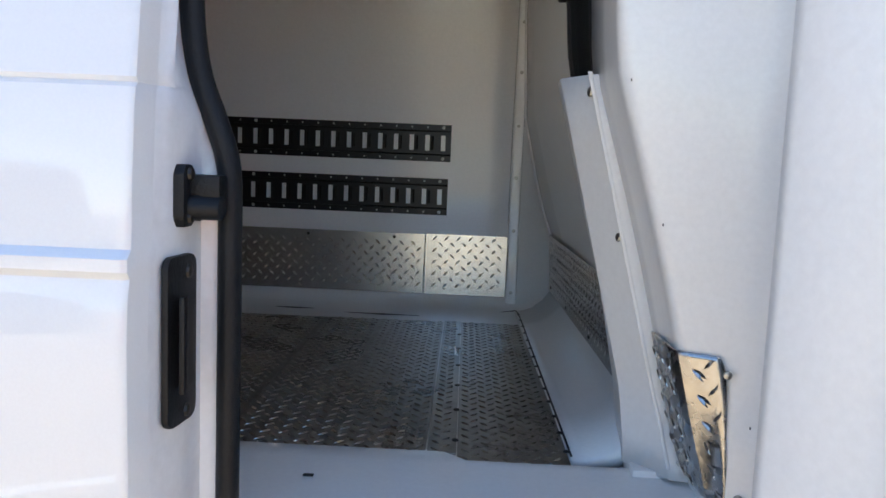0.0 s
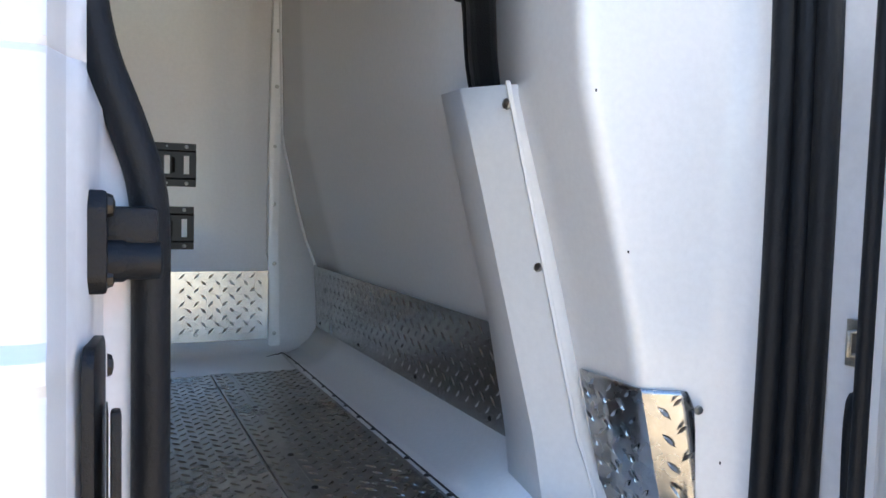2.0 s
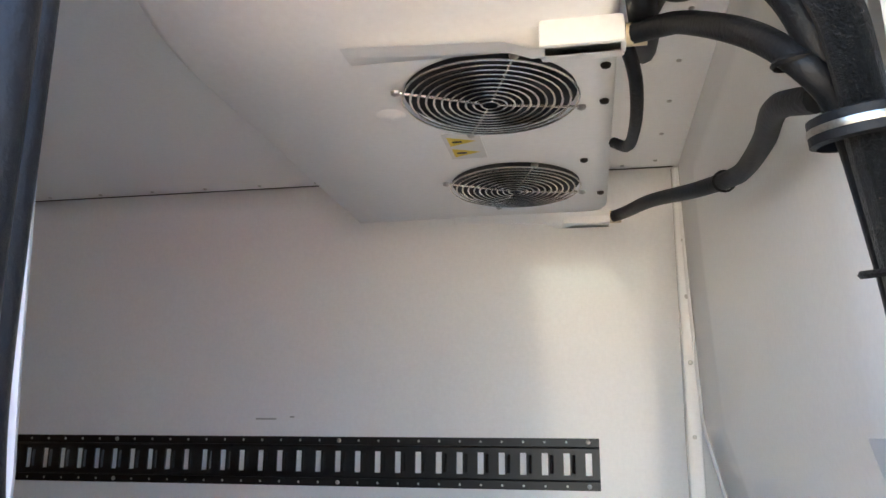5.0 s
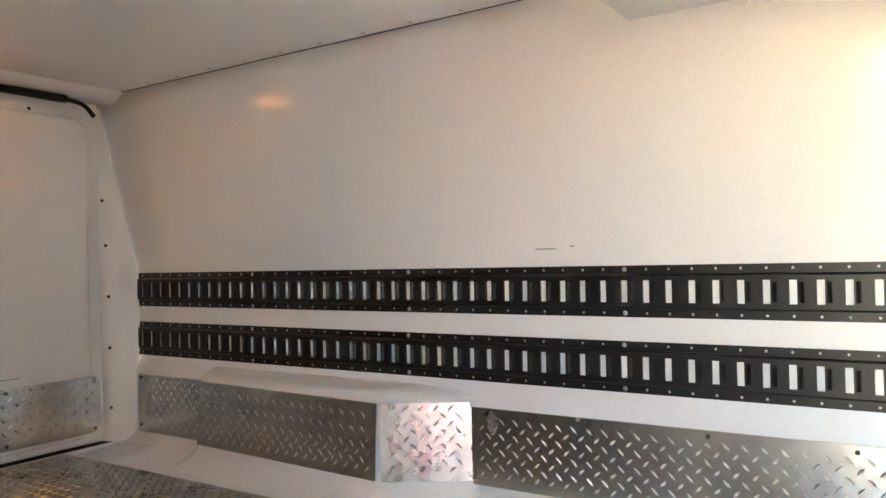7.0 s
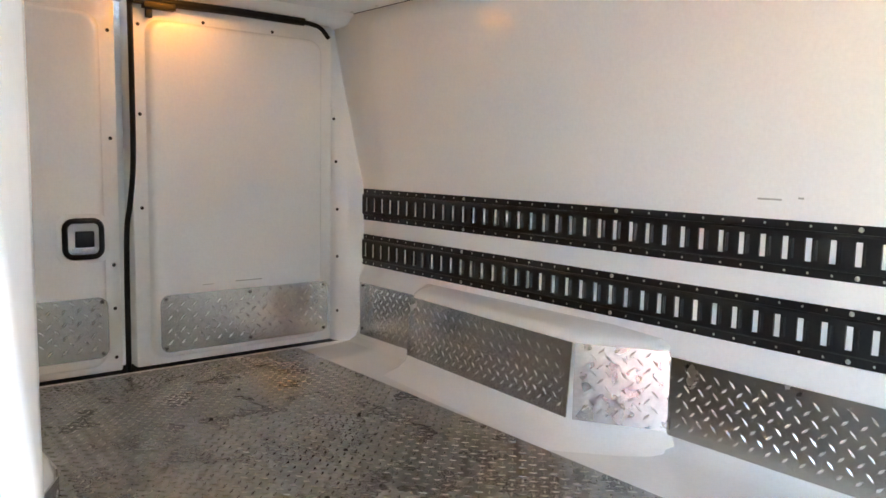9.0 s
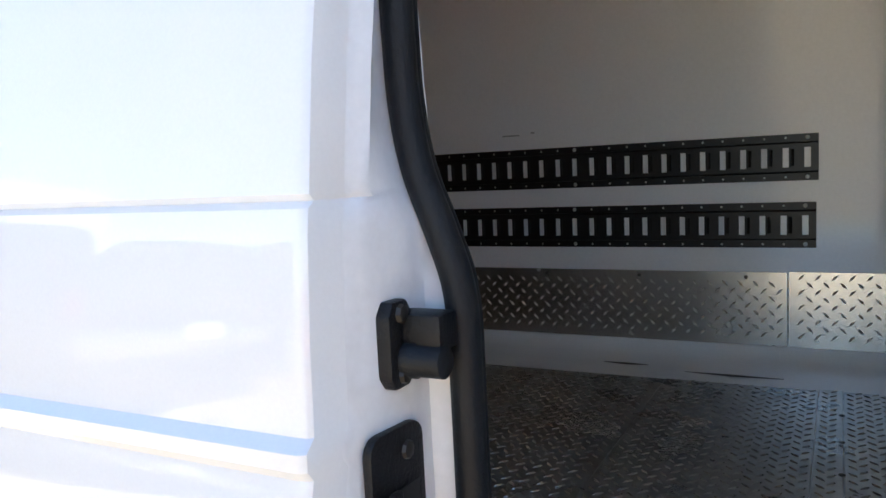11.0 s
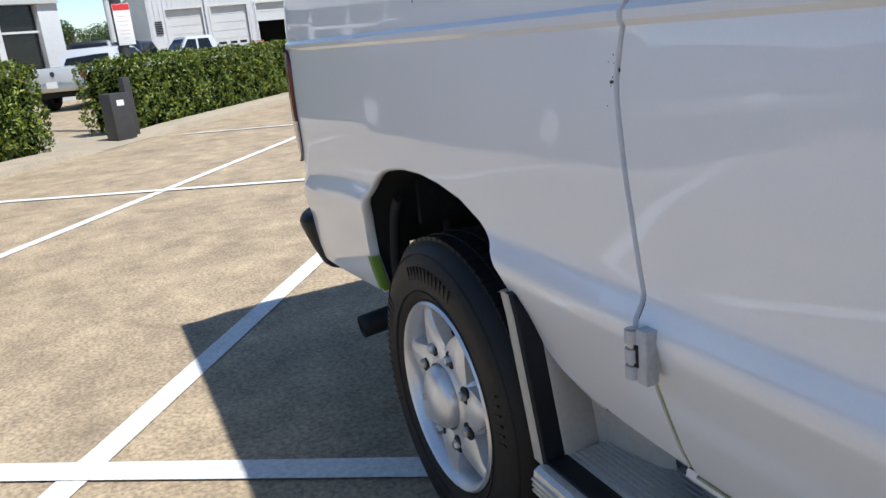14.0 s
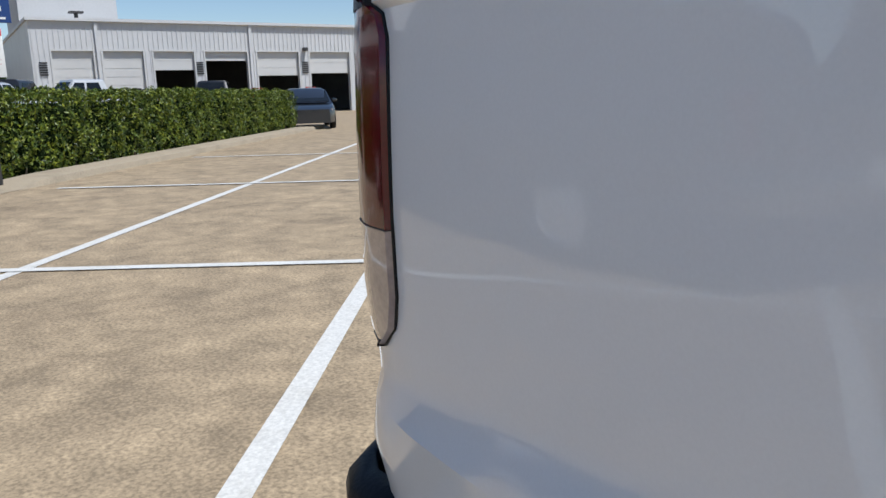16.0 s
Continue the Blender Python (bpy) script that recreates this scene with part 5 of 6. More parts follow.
part("sill_line", Geo().tube([(-0.80, -1.672, 0.529), (-0.5, -1.671, 0.523), (0.4, -1.671, 0.523)], 0.0028, 6), SILLSTAIN, van, "green-stained lower door edge")
part("sill_lip", Geo().loft([[(x, -1.664, 0.528), (x, -1.668, 0.514), (x, -1.660, 0.503), (x, -1.612, 0.496), (x, -1.60, 0.52)] for x in (-0.83, -0.4, 0.0, 0.46)]), JAMB, van, "grimy white lip under the doors", smooth=40)

# body front of the opening and the cab, plain and closed
front = []
for x, k, n, lowz in ((0.475, 1, 1, 0.525), (1.35, 1, 1, 0.525), (1.5, 0.93, 1, 0.525), (1.9, 0.5, 0.985, 0.525), (2.2, 0.08, 0.97, 0.5), (2.6, 0.02, 0.93, 0.5), (2.75, 0.01, 0.86, 0.52), (2.80, 0.01, 0.7, 0.56)):
    sec = [(MID + (side_y(z) - MID) * n, z) for z in zrows if z <= 1.24] + [(MID + (side_y(z) - MID) * n, 1.243 + (z - 1.243) * k) for z in zrows if z > 1.24] + [(MID + (y - MID) * n, 1.243 + (z - 1.243) * k) for y, z in ROOF[1:]]
    sec = [(y, max(z, lowz)) for y, z in sec]
    front.append([(x, y, z) for y, z in sec] + [(x, 2 * MID - y, z) for y, z in sec[::-1][1:]])
gf = Geo().loft(front)
gf.f.append(tuple(range(len(gf.v) - len(front[0]), len(gf.v))))
part("cab_body", gf, PAINT, van, "white cab body", smooth=28)
part("cab_underside", Geo().box((0.5, -1.6, 0.5), (2.7, -0.12, 0.53)), UNDER, van)
part("front_jamb", Geo().loft([[(0.452, -1.592, z), (0.462, -1.612, z), (0.470, -1.66, z), (0.473, -1.70, z), (0.480, side_y(z) + 0.02, z), (0.49, side_y(z) + 0.002, z)] for z in np.linspace(0.55, 2.02, 18)]), JAMB, van, "white front door jamb", smooth=45)
for dx, dy, r in ((0.0, 0.0, 0.015), (0.010, -0.022, 0.013), (0.016, -0.044, 0.014)):
    part("body_seal", Geo().tube(smooth_path([(0.436 + dx, -1.592 + dy, 0.60), (0.440 + dx, -1.590 + dy, 0.9), (0.444 + dx, -1.588 + dy, 1.3), (0.440 + dx, -1.585 + dy, 1.6), (0.425 + dx, -1.58 + dy, 1.8), (0.39 + dx, -1.575 + dy, 1.93), (0.30 + dx, -1.57 + dy, 1.965)], 6), r, 10), RUBBER, van, "black rubber body seal rib", smooth=70)
part("striker", Geo().box((0.462, -1.690, 1.163), (0.470, -1.668, 1.212)).tube([(0.462, -1.679, 1.175), (0.452, -1.679, 1.175), (0.452, -1.679, 1.20), (0.462, -1.679, 1.20)], 0.003, 6), STEEL, van, "zinc door striker", bevel=0.001)
part("buffer", Geo().tube(smooth_path([(0.466, -1.685, 1.128), (0.456, -1.690, 1.122), (0.452, -1.692, 1.08), (0.455, -1.694, 0.95)], 4), 0.012, 8), RUBBER, van, "black rubber cable boot", smooth=70)

# open front leaf of the side door, standing out from the van
open_leaf = part("open_side_door", Geo().loft([[(0.485, -1.79, z), (0.468, -1.758, z), (0.43, -1.735, z), (0.408, -1.732, z), (0.404, -1.745, z), (0.40, -2.30, z), (0.405, -2.33, z), (0.425, -2.345, z), (0.45, -2.335, z), (0.47, -2.30, z), (0.49, -1.83, z)] for z in (0.53, 0.58, 0.80, 1.2, 1.5, 1.8, 1.95)]), PAINT, van, "open white side door leaf", smooth=40)
lrows = []
for z, ins in ((0.60, 0.03), (0.62, 0.01), (0.66, 0.0), (1.2, 0.0), (1.75, 0.0), (1.85, 0.01), (1.88, 0.03)):
    lrows.append([(0.404, -1.75 - ins, z), (0.352 + ins, -1.795 - ins, z), (0.315 + ins, -1.852 - ins, z), (0.300 + ins, -1.872 - ins, z), (0.302 + ins, -1.888 - ins, z), (0.340 + ins, -1.950 - ins, z), (0.352 + ins, -1.972, z), (0.362 + ins, -2.20 + ins, z), (0.368 + ins, -2.235 + ins, z), (0.40, -2.255 + ins, z)])
part("door_liner", Geo().loft(lrows), LINER, open_leaf, "thick white insulated door liner", smooth=50)
part("door_seal", Geo().tube(smooth_path([(0.404, -1.733, z) for z in (0.58, 1.0, 1.4, 1.9)], 4), 0.008, 10), RUBBER, open_leaf, "black rubber door seal", smooth=70)
screws("screw", [(0.3335, -1.823, z) for z in (0.75, 1.0, 1.25, 1.5, 1.7)], (-0.4, 0.9, 0), 0.006, open_leaf, STEEL)

# ---- the car park and the dealership ----
CONCRETE = surface("sunlit_concrete", (0.372, 0.284, 0.178), 0.9, stain=0.65, stain_scale=0.75, stain_color=(0.225, 0.168, 0.105), grain=0.35, grain_scale=55, sharp=0.06, mottle=0.46, mottle_scale=3.2, rough_vary=0.08)
KERBMAT = surface("kerb_concrete", (0.35, 0.29, 0.205), 0.85, stain=0.5, stain_scale=1.6, grain=0.2, grain_scale=40, bump=0.2, bump_scale=60)
LINE = surface("worn_line_paint", (0.66, 0.645, 0.60), 0.6, stain=0.5, stain_scale=5, stain_color=(0.52, 0.49, 0.43), grain=0.2, grain_scale=60, bump=0.15, bump_scale=90)
LEAF = surface("hedge_leaf", (0.088, 0.124, 0.009), 0.45, spec=0.4, vary=0.75, islands=True)
# near-black: the shade between the leaves is put into this colour
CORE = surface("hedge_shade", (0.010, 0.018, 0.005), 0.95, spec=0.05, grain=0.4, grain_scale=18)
SIDING = surface("white_metal_siding", (0.54, 0.54, 0.54), 0.5, stain=0.2, stain_scale=0.6, grain=0.04, grain_scale=4)
ROLLER = surface("white_roller_door", (0.54, 0.535, 0.52), 0.5, stain=0.2, stain_scale=0.8)
STUCCO = surface("white_render", (0.50, 0.50, 0.497), 0.7, stain=0.15, stain_scale=0.4, grain=0.05, grain_scale=8)
# indoor shade of the bays and showroom, put into the colour
BAYSHADE = surface("bay_shade", (0.03, 0.028, 0.026), 0.8, grain=0.4, grain_scale=0.9)
WHITECAR = surface("white_truck_paint", (0.48, 0.49, 0.50), 0.3, coat=1.0, stain=0.1, stain_scale=1.5)
DARKCAR = surface("dark_grey_car_paint", (0.012, 0.013, 0.016), 0.3, coat=0.6, stain=0.1, stain_scale=2)
BOXMAT = surface("dark_painted_steel", (0.035, 0.033, 0.032), 0.5, stain=0.4, stain_scale=4, stain_color=(0.08, 0.075, 0.07))
SIGNRED = surface("sign_red", (0.55, 0.03, 0.03), 0.4)
SIGNBLUE = surface("sign_blue", (0.015, 0.045, 0.16), 0.4)
REDPOST = surface("red_post_paint", (0.42, 0.05, 0.035), 0.5, stain=0.3, stain_scale=3)
BARK = surface("bark", (0.11, 0.085, 0.06), 0.9, grain=0.4, grain_scale=12)
TREELEAF = surface("far_tree_leaf", (0.055, 0.095, 0.022), 0.5, vary=0.5, islands=True)

lot = tagged(part("ground", Geo().add([(-900, -900, 0), (900, -900, 0), (900, 900, 0), (-900, 900, 0)], [(0, 1, 2, 3)]), CONCRETE, smooth=0), "sun-bleached concrete car park with white bay lines", "car park", kind="structure")
U = Vector((math.cos(radians(144.2)), math.sin(radians(144.2)), 0))
V = Vector((math.cos(radians(57.0)), math.sin(radians(57.0)), 0))
O = Vector((-2.46, -2.64, 0.004))
BAY, DEEP = 2.62, 4.90


def stripe(a, b, w=0.105):
    d = (b - a).normalized()
    s = Vector((-d.y, d.x, 0)) * w / 2
    g = Geo()
    n = max(2, int((b - a).length / 1.5))
    rows = [[a + (b - a) * k / n - s * random.uniform(0.96, 1.04), a + (b - a) * k / n + s * random.uniform(0.96, 1.04)] for k in range(n + 1)]
    return part("stripe", g.loft(rows), LINE, lot, "worn white painted bay line", smooth=0)


for k in (-3, -2, 0, 1, 2):
    lift = Vector((0, 0, 0.0006 * (k + 3)))
    stripe(O + V * BAY * k - U * DEEP * 2.2 + lift, O + V * BAY * k + U * DEEP * (3.6 if k in (-1, 0) else 0.97 if k < -1 else 3.4) + lift)
U1 = Vector((math.cos(radians(143.2)), math.sin(radians(143.2)), 0))
stripe(Vector((-7.83, -1.81, 0.0052)) - U1 * 16, Vector((-7.83, -1.81, 0.0052)) + U1 * 13)
for m in (-2, -1, 0, 1, 2, 3):
    lift = Vector((0, 0, 0.005 + 0.0006 * m))
    far = DEEP * m + (0.15 if m > 1 else 0.0)
    stripe(O + U * far - V * (BAY * (1.90 if m > 0 else 3.0)) + lift, O + U * far + V * BAY * 2.4 + lift)

# kerb along the hedge, dropped at the path
K0 = Vector((-12.42, -2.22, 0))
KD = Vector((math.cos(radians(142.7)), math.sin(radians(142.7)), 0))
KN = Vector((KD.y, -KD.x, 0)) * -1
if KN.dot(Vector((-1, -0.6, 0))) < 0:
    KN = -KN


def kerb_run(s0, s1, ramp0, ramp1):
    rows = []
    for s in [s0, s0 + 0.5] + list(np.linspace(s0 + 1.2, s1 - 1.2, max(2, int((s1 - s0) / 3)))) + [s1 - 0.5, s1]:
        h = 0.11 * min(1, (s - s0) / 0.6 if ramp0 else 1, (s1 - s) / 0.6 if ramp1 else 1)
        h = max(h, 0.008)
        p = K0 + KD * s
        rows.append([p + KN * -0.02 + Vector((0, 0, -0.02)), p + KN * 0.02 + Vector((0, 0, h * 0.85)), p + KN * 0.06 + Vector((0, 0, h)), p + KN * 0.55 + Vector((0, 0, h + 0.01)), p + KN * 0.56 + Vector((0, 0, -0.02))])
    return tagged(part("kerb", Geo().loft(rows), KERBMAT, smooth=40), "pale rounded concrete kerb before the hedge", "kerb", kind="structure")


kerb_run(-14, 0.0, False, True)
kerb_run(1.3, 19.5, True, True)
tagged(part("pavement", Geo().plate([K0 + KD * 0.0 + KN * 0.0 + Vector((0, 0, 0.003)), K0 + KD * 2.3 + Vector((0, 0, 0.003)), K0 + KD * 2.6 + KN * 14 + Vector((0, 0, 0.003)), K0 - KD * 0.6 + KN * 14 + Vector((0, 0, 0.003))], (0, 0, 1), 0.006), KERBMAT, smooth=0), "pale concrete path through the hedge", "path", kind="structure")


def leaf_cloud(rng, places, normals, size):
    """Small folded leaves at the given places, facing roughly outwards."""
    n = len(places)
    d = normals * 0.9 + rng.normal(0, 0.75, (n, 3))
    d /= np.linalg.norm(d, axis=1)[:, None]
    a = np.cross(d, rng.normal(0, 1, (n, 3)))
    a /= np.linalg.norm(a, axis=1)[:, None]
    b = np.cross(d, a)
    s = size * rng.uniform(0.6, 1.25, n)[:, None]
    v = np.stack([places - a * s, places + b * s * 0.45 + d * s * 0.18, places + a * s, places - b * s * 0.45 + d * s * 0.18], 1).reshape(-1, 3)
    f = [(4 * k, 4 * k + 1, 4 * k + 2) for k in range(n)] + [(4 * k, 4 * k + 2, 4 * k + 3) for k in range(n)]
    me = bpy.data.meshes.new("leaves")
    me.from_pydata(v.tolist(), [], f)
    return me


def hedge(s0, s1, depth, height, seed, count, label, off=0.62):
    """A clipped hedge along the kerb."""
    base = K0 + KD * (s0 + s1) / 2 + KN * (off + depth / 2)
    t = thing("hedge", label, "hedge", tuple(base), "clipped hedges by the car park")
    rng = np.random.default_rng(seed)
    L = s1 - s0

    def to_world(u, w, h):
        return np.array(K0)[None] + np.outer(u, np.array(KD)) + np.outer(w, np.array(KN)) + np.outer(h, [0, 0, 1])

    def bulge(u, w, h):
        out = np.empty(len(u))
        for i in range(len(u)):
            out[i] = noise.noise(Vector((u[i] * 1.4, w[i] * 1.4 + seed, h[i] * 1.6))) * 0.12 + noise.noise(Vector((u[i] * 4.5, w[i] * 4.5, h[i] * 4.5 + seed))) * 0.13
        return out

    areas = np.array([L * height, L * depth, depth * height, depth * height, L * height * 0.3])
    face = rng.choice(5, count, p=areas / areas.sum())
    r1, r2 = rng.uniform(0, 1, count), rng.uniform(0, 1, count)
    u = np.where((face == 2), s0, np.where(face == 3, s1, s0 + r1 * L))
    w = np.where(face == 0, 0, np.where(face == 4, depth, np.where(face == 1, r2 * depth, r1 * depth)))
    h = np.where(face == 1, height, 0.02 + r2 * (height - 0.02))
    nu = np.where(face == 2, -1.0, np.where(face == 3, 1.0, 0))
    nw = np.where(face == 0, -1.0, np.where(face == 4, 1.0, 0))
    nh = np.where(face == 1, 1.0, 0.0)
    rin = bulge(u, w, h) - np.abs(rng.normal(0, 0.06, count)) + 0.03
    edge_cut = 0.10 * np.clip(1 - np.minimum(np.abs(h - height), 0.2) / 0.2, 0, 1) * (face != 1)
    foot = 0.12 * np.clip(1 - h / 0.25, 0, 1) * (face != 1)
    rin = rin - edge_cut * 0.6 - foot
    u, w, h = u + nu * rin, w + nw * rin, h + nh * rin
    pos = to_world(u, w + off, h + 0.03)
    nor = np.outer(nu, np.array(KD)) + np.outer(nw, np.array(KN)) + np.outer(nh, [0, 0, 1])
    tagged(part("leaves", leaf_cloud(rng, pos, nor, 0.038), LEAF, t), "dense small glossy green leaves", kind="stuff")
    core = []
    # solid dark core, painted as the hedge's inner shade
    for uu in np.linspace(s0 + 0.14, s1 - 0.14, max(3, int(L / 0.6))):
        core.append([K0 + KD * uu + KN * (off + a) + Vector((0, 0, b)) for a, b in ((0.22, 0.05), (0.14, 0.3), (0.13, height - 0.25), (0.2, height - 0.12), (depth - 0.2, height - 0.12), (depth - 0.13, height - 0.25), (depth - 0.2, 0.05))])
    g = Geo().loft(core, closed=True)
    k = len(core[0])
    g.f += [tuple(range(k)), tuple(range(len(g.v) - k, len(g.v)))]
    part("twig_core", g, CORE, t, "near-black solid core, the hedge's inner shade painted in", smooth=0)
    for uu in np.arange(s0 + 0.25, s1 - 0.2, 0.42):
        p = K0 + KD * uu + KN * (off + 0.25 + 0.1 * math.sin(uu * 9))
        part("stem", Geo().tube([p, p + Vector((0.03, 0.02, 0.2)), p + Vector((0, 0.05, 0.45))], [0.017, 0.014, 0.010], 6), BARK, t)
    return t


hedge(-9.0, -0.22, 1.25, 1.27, 3, 30000, "clipped dark green hedge beside the path")
hedge(2.08, 17.5, 1.2, 1.25, 8, 48000, "long clipped green hedge behind the kerb")

# notice on a dark pole, and the steel box at the hedge end
B0 = Vector((-13.80, -1.88, 0.003))
box = thing("utility_box", "dark painted steel post box with a pale sticker", "utility box", tuple(B0))
mb = Matrix.Translation(B0) @ Matrix.Rotation(radians(25), 4, "Z")
part("box_body", Geo().box((-0.18, -0.17, 0), (0.18, 0.17, 0.76), mb), BOXMAT, box, bevel=0.015)
part("box_sticker", Geo().box((0.181, -0.07, 0.56), (0.184, 0.05, 0.65), mb), PAPER, box)
part("box_post", Geo().box((-0.10, 0.172, 0), (0.06, 0.30, 0.99), mb), BOXMAT, box, bevel=0.01)
P0 = Vector((-15.20, -1.49, 0.0))
post = thing("sign_post", "red and white notice on a dark steel pole", "sign", tuple(P0))
mp = Matrix.Translation(P0) @ Matrix.Rotation(radians(12), 4, "Z")
part("pole", Geo().tube([P0, P0 + Vector((0, 0, 6.5))], 0.10, 12), BOXMAT, post)
sheet = part("notice", Geo().box((0.105, -0.10, 1.52), (0.115, 0.19, 2.22), mp), PAPER, post, "white notice sheet with faded red bars", bevel=0.002)
part("notice_head", Geo().box((0.1155, -0.095, 2.11), (0.118, 0.185, 2.215), mp), SIGNRED, sheet)
bars = Geo()
for k, (w, z) in enumerate(((0.18, 1.98), (0.2, 1.9), (0.15, 1.83), (0.2, 1.74), (0.19, 1.68), (0.12, 1.61))):
    bars.box((0.1155, 0.045 - w / 2, z + 0.022), (0.117, 0.045 + w / 2, z + 0.036), mp)
part("notice_bar", bars, surface("faded_red_ink", (0.64, 0.48, 0.46), 0.5), sheet)

# service building with six roller doors
FX = -54.0
serv = thing("service_building", "white metal workshop with a row of roller doors", "building", (FX - 8, 14, 0))
DOORS = [(3.72, 6.02, 1.0), (6.58, 8.95, 1.0), (9.58, 12.12, 0.28), (12.85, 15.69, 0.14), (16.40, 19.40, 0.38), (20.28, 23.35, 0.35), (24.1, 27.0, 0.3)]
TOPD, EAVE = 4.19, 5.95
ys = [2.62] + [v for d in DOORS for v in d[:2]] + [34.0]
for k in range(0, len(ys), 2):
    part("wall", Geo().box((FX - 0.3, ys[k], 0), (FX, ys[k + 1], TOPD)), SIDING, serv)
for lo, hi in (((FX - 0.3, 2.62, TOPD), (FX, 34.0, EAVE)), ((FX - 22, 2.62, 0), (FX - 0.302, 2.92, EAVE)), ((FX - 22, 2.92, 0), (FX - 21.7, 34, EAVE))):
    part("wall", Geo().box(lo, hi), SIDING, serv)
seam = Geo()
for y in np.arange(2.75, 33.9, 0.30):
    seam.box((FX, y - 0.025, TOPD + 0.02), (FX + 0.035, y + 0.025, EAVE - 0.1))
for k in range(0, len(ys), 2):
    for y in np.arange(ys[k] + 0.15, ys[k + 1], 0.30):
        seam.box((FX, y - 0.025, 0), (FX + 0.035, y + 0.025, TOPD))
part("siding_rib", seam, SIDING, serv, smooth=0)
part("roof", Geo().box((FX - 22, 2.5, EAVE - 0.02), (FX + 0.25, 34.2, EAVE + 0.16)), SIDING, serv, "white eave gutter and flat roof")
# back wall, ceiling and floor, coloured as dark as the shaded bays look
part("interior", Geo().box((FX - 9, 2.95, 0.0), (FX - 8.8, 34, EAVE)).box((FX - 8.8, 2.95, EAVE - 0.3), (FX - 0.3, 33.8, EAVE - 0.2)).box((FX - 8.8, 2.95, 0.0), (FX - 0.4, 33.8, 0.02)), BAYSHADE, serv, "workshop interior with its shade painted in")
for y0, y1, shut in DOORS:
    h = TOPD * shut
    n = max(2, int(h / 0.5))
    rd = part("roller_door", Geo().box((FX - 0.24, y0, TOPD - h), (FX - 0.21, y1, TOPD)), ROLLER, serv, "white sectional roller door")
    for k in range(n):
        part("door_panel", Geo().box((FX - 0.208, y0 + 0.02, TOPD - h + k * h / n + 0.012), (FX - 0.17, y1 - 0.02, TOPD - h + (k + 1) * h / n - 0.012)), ROLLER, rd)
    part("door_casing", Geo().box((FX, y0 - 0.10, 0), (FX + 0.05, y0, TOPD + 0.1)).box((FX, y1, 0), (FX + 0.05, y1 + 0.10, TOPD + 0.1)).box((FX, y0, TOPD), (FX + 0.05, y1, TOPD + 0.1)), ROLLER, serv)
    if shut == 1.0 and y0 > 5:
        part("door_window", Geo().box((FX - 0.168, y0 + 0.25, 1.75), (FX - 0.16, y0 + 0.75, 1.92)).box((FX - 0.168, y0 + 1.0, 1.75), (FX - 0.16, y0 + 1.45, 1.92)).box((FX - 0.168, y0 + 1.65, 1.75), (FX - 0.16, y0 + 2.1, 1.92)), GLASS, rd)
for y in (3.2, 12.45, 19.85):
    v = Geo()
    for k in range(6):
        v.box((FX + 0.03, y - 0.22, 2.75 + 0.14 * k), (FX + 0.08, y + 0.22, 2.83 + 0.14 * k))
    part("louvre", v, BOXMAT, serv, "dark wall louvre")
for y in (6.30, 15.95):
    part("downpipe", Geo().box((FX + 0.03, y - 0.09, 0), (FX + 0.15, y + 0.09, EAVE)), SIDING, serv)
part("wall_lamp", Geo().box((FX + 0.03, 19.7, 4.25), (FX + 0.4, 20.0, 4.5)), BOXMAT, serv, bevel=0.03)
part("side_door", Geo().box((FX + 0.037, 2.7, 0), (FX + 0.09, 3.5, 2.2)), ROLLER, serv)
tower = Geo().box((FX - 16, 2.75, EAVE), (FX - 6, 8.8, 9.5))
part("upper_block", tower, STUCCO, serv, "taller white block behind")
part("roof_vent", Geo().tube([(FX - 2, 5.6, EAVE + 0.1), (FX - 2, 5.6, 6.6)], 0.12, 8).box((FX - 2.4, 5.2, 6.6), (FX - 1.6, 6.0, 6.7)), BOXMAT, serv)
for y in (9.2, 12.5, 15.9, 19.8):
    b = thing("bollard", "red painted hoop bollard beside a roller door", "bollard", (FX + 0.9, y, 0), "red hoop bollards")
    part("hoop", Geo().tube([(FX + 0.9, y - 0.3, 0), (FX + 0.9, y - 0.3, 1.75), (FX + 0.9, y + 0.3, 1.75), (FX + 0.9, y + 0.3, 0)], 0.085, 8), REDPOST, b)

# showroom, glass front under a white band
SH = Matrix.Translation((-23.5, -19.8, 0)) @ Matrix.Rotation(radians(120), 4, "Z")
show = thing("showroom", "white dealership showroom with a glazed front", "building", (-23.5, -19.5, 0))
part("band", Geo().box((0, -0.25, 3.6), (20, 12, 6.3), SH), STUCCO, show, "white rendered parapet band", bevel=0.02)
part("pier", Geo().box((19.2, -0.1, 0), (20, 12, 3.6), SH), STUCCO, show, "white rendered corner pier", bevel=0.02)
part("interior", Geo().box((0, 5, 0), (19.2, 5.2, 3.6), SH).box((0, 0.4, 0.0), (19.2, 5, 0.03), SH), BAYSHADE, show, "showroom interior with its dimness painted in")
for k in range(12):
    x = 19.2 - (k + 1) * 1.45
    part("window", Geo().box((x + 0.04, 0.18, 0.1), (x + 1.41, 0.20, 3.58), SH), GLASS, show, "dark plate glass pane")
    part("mullion", Geo().box((x - 0.06, 0.08, 0), (x + 0.06, 0.24, 3.6), SH), ROLLER, show)
    if k % 4 in (1, 2):
        door = Geo().box((x, 0.06, 2.35), (x + 1.45, 0.2, 2.52), SH)
        for a in (0.06, 1.27):
            door.box((x + a, 0.07, 0), (x + a + 0.12, 0.17, 2.35), SH)
        part("door_frame", door, ROLLER, show, "white framed glass door")
    else:
        part("transom", Geo().box((x, 0.12, 2.6), (x + 1.45, 0.22, 2.68), SH), ROLLER, show)


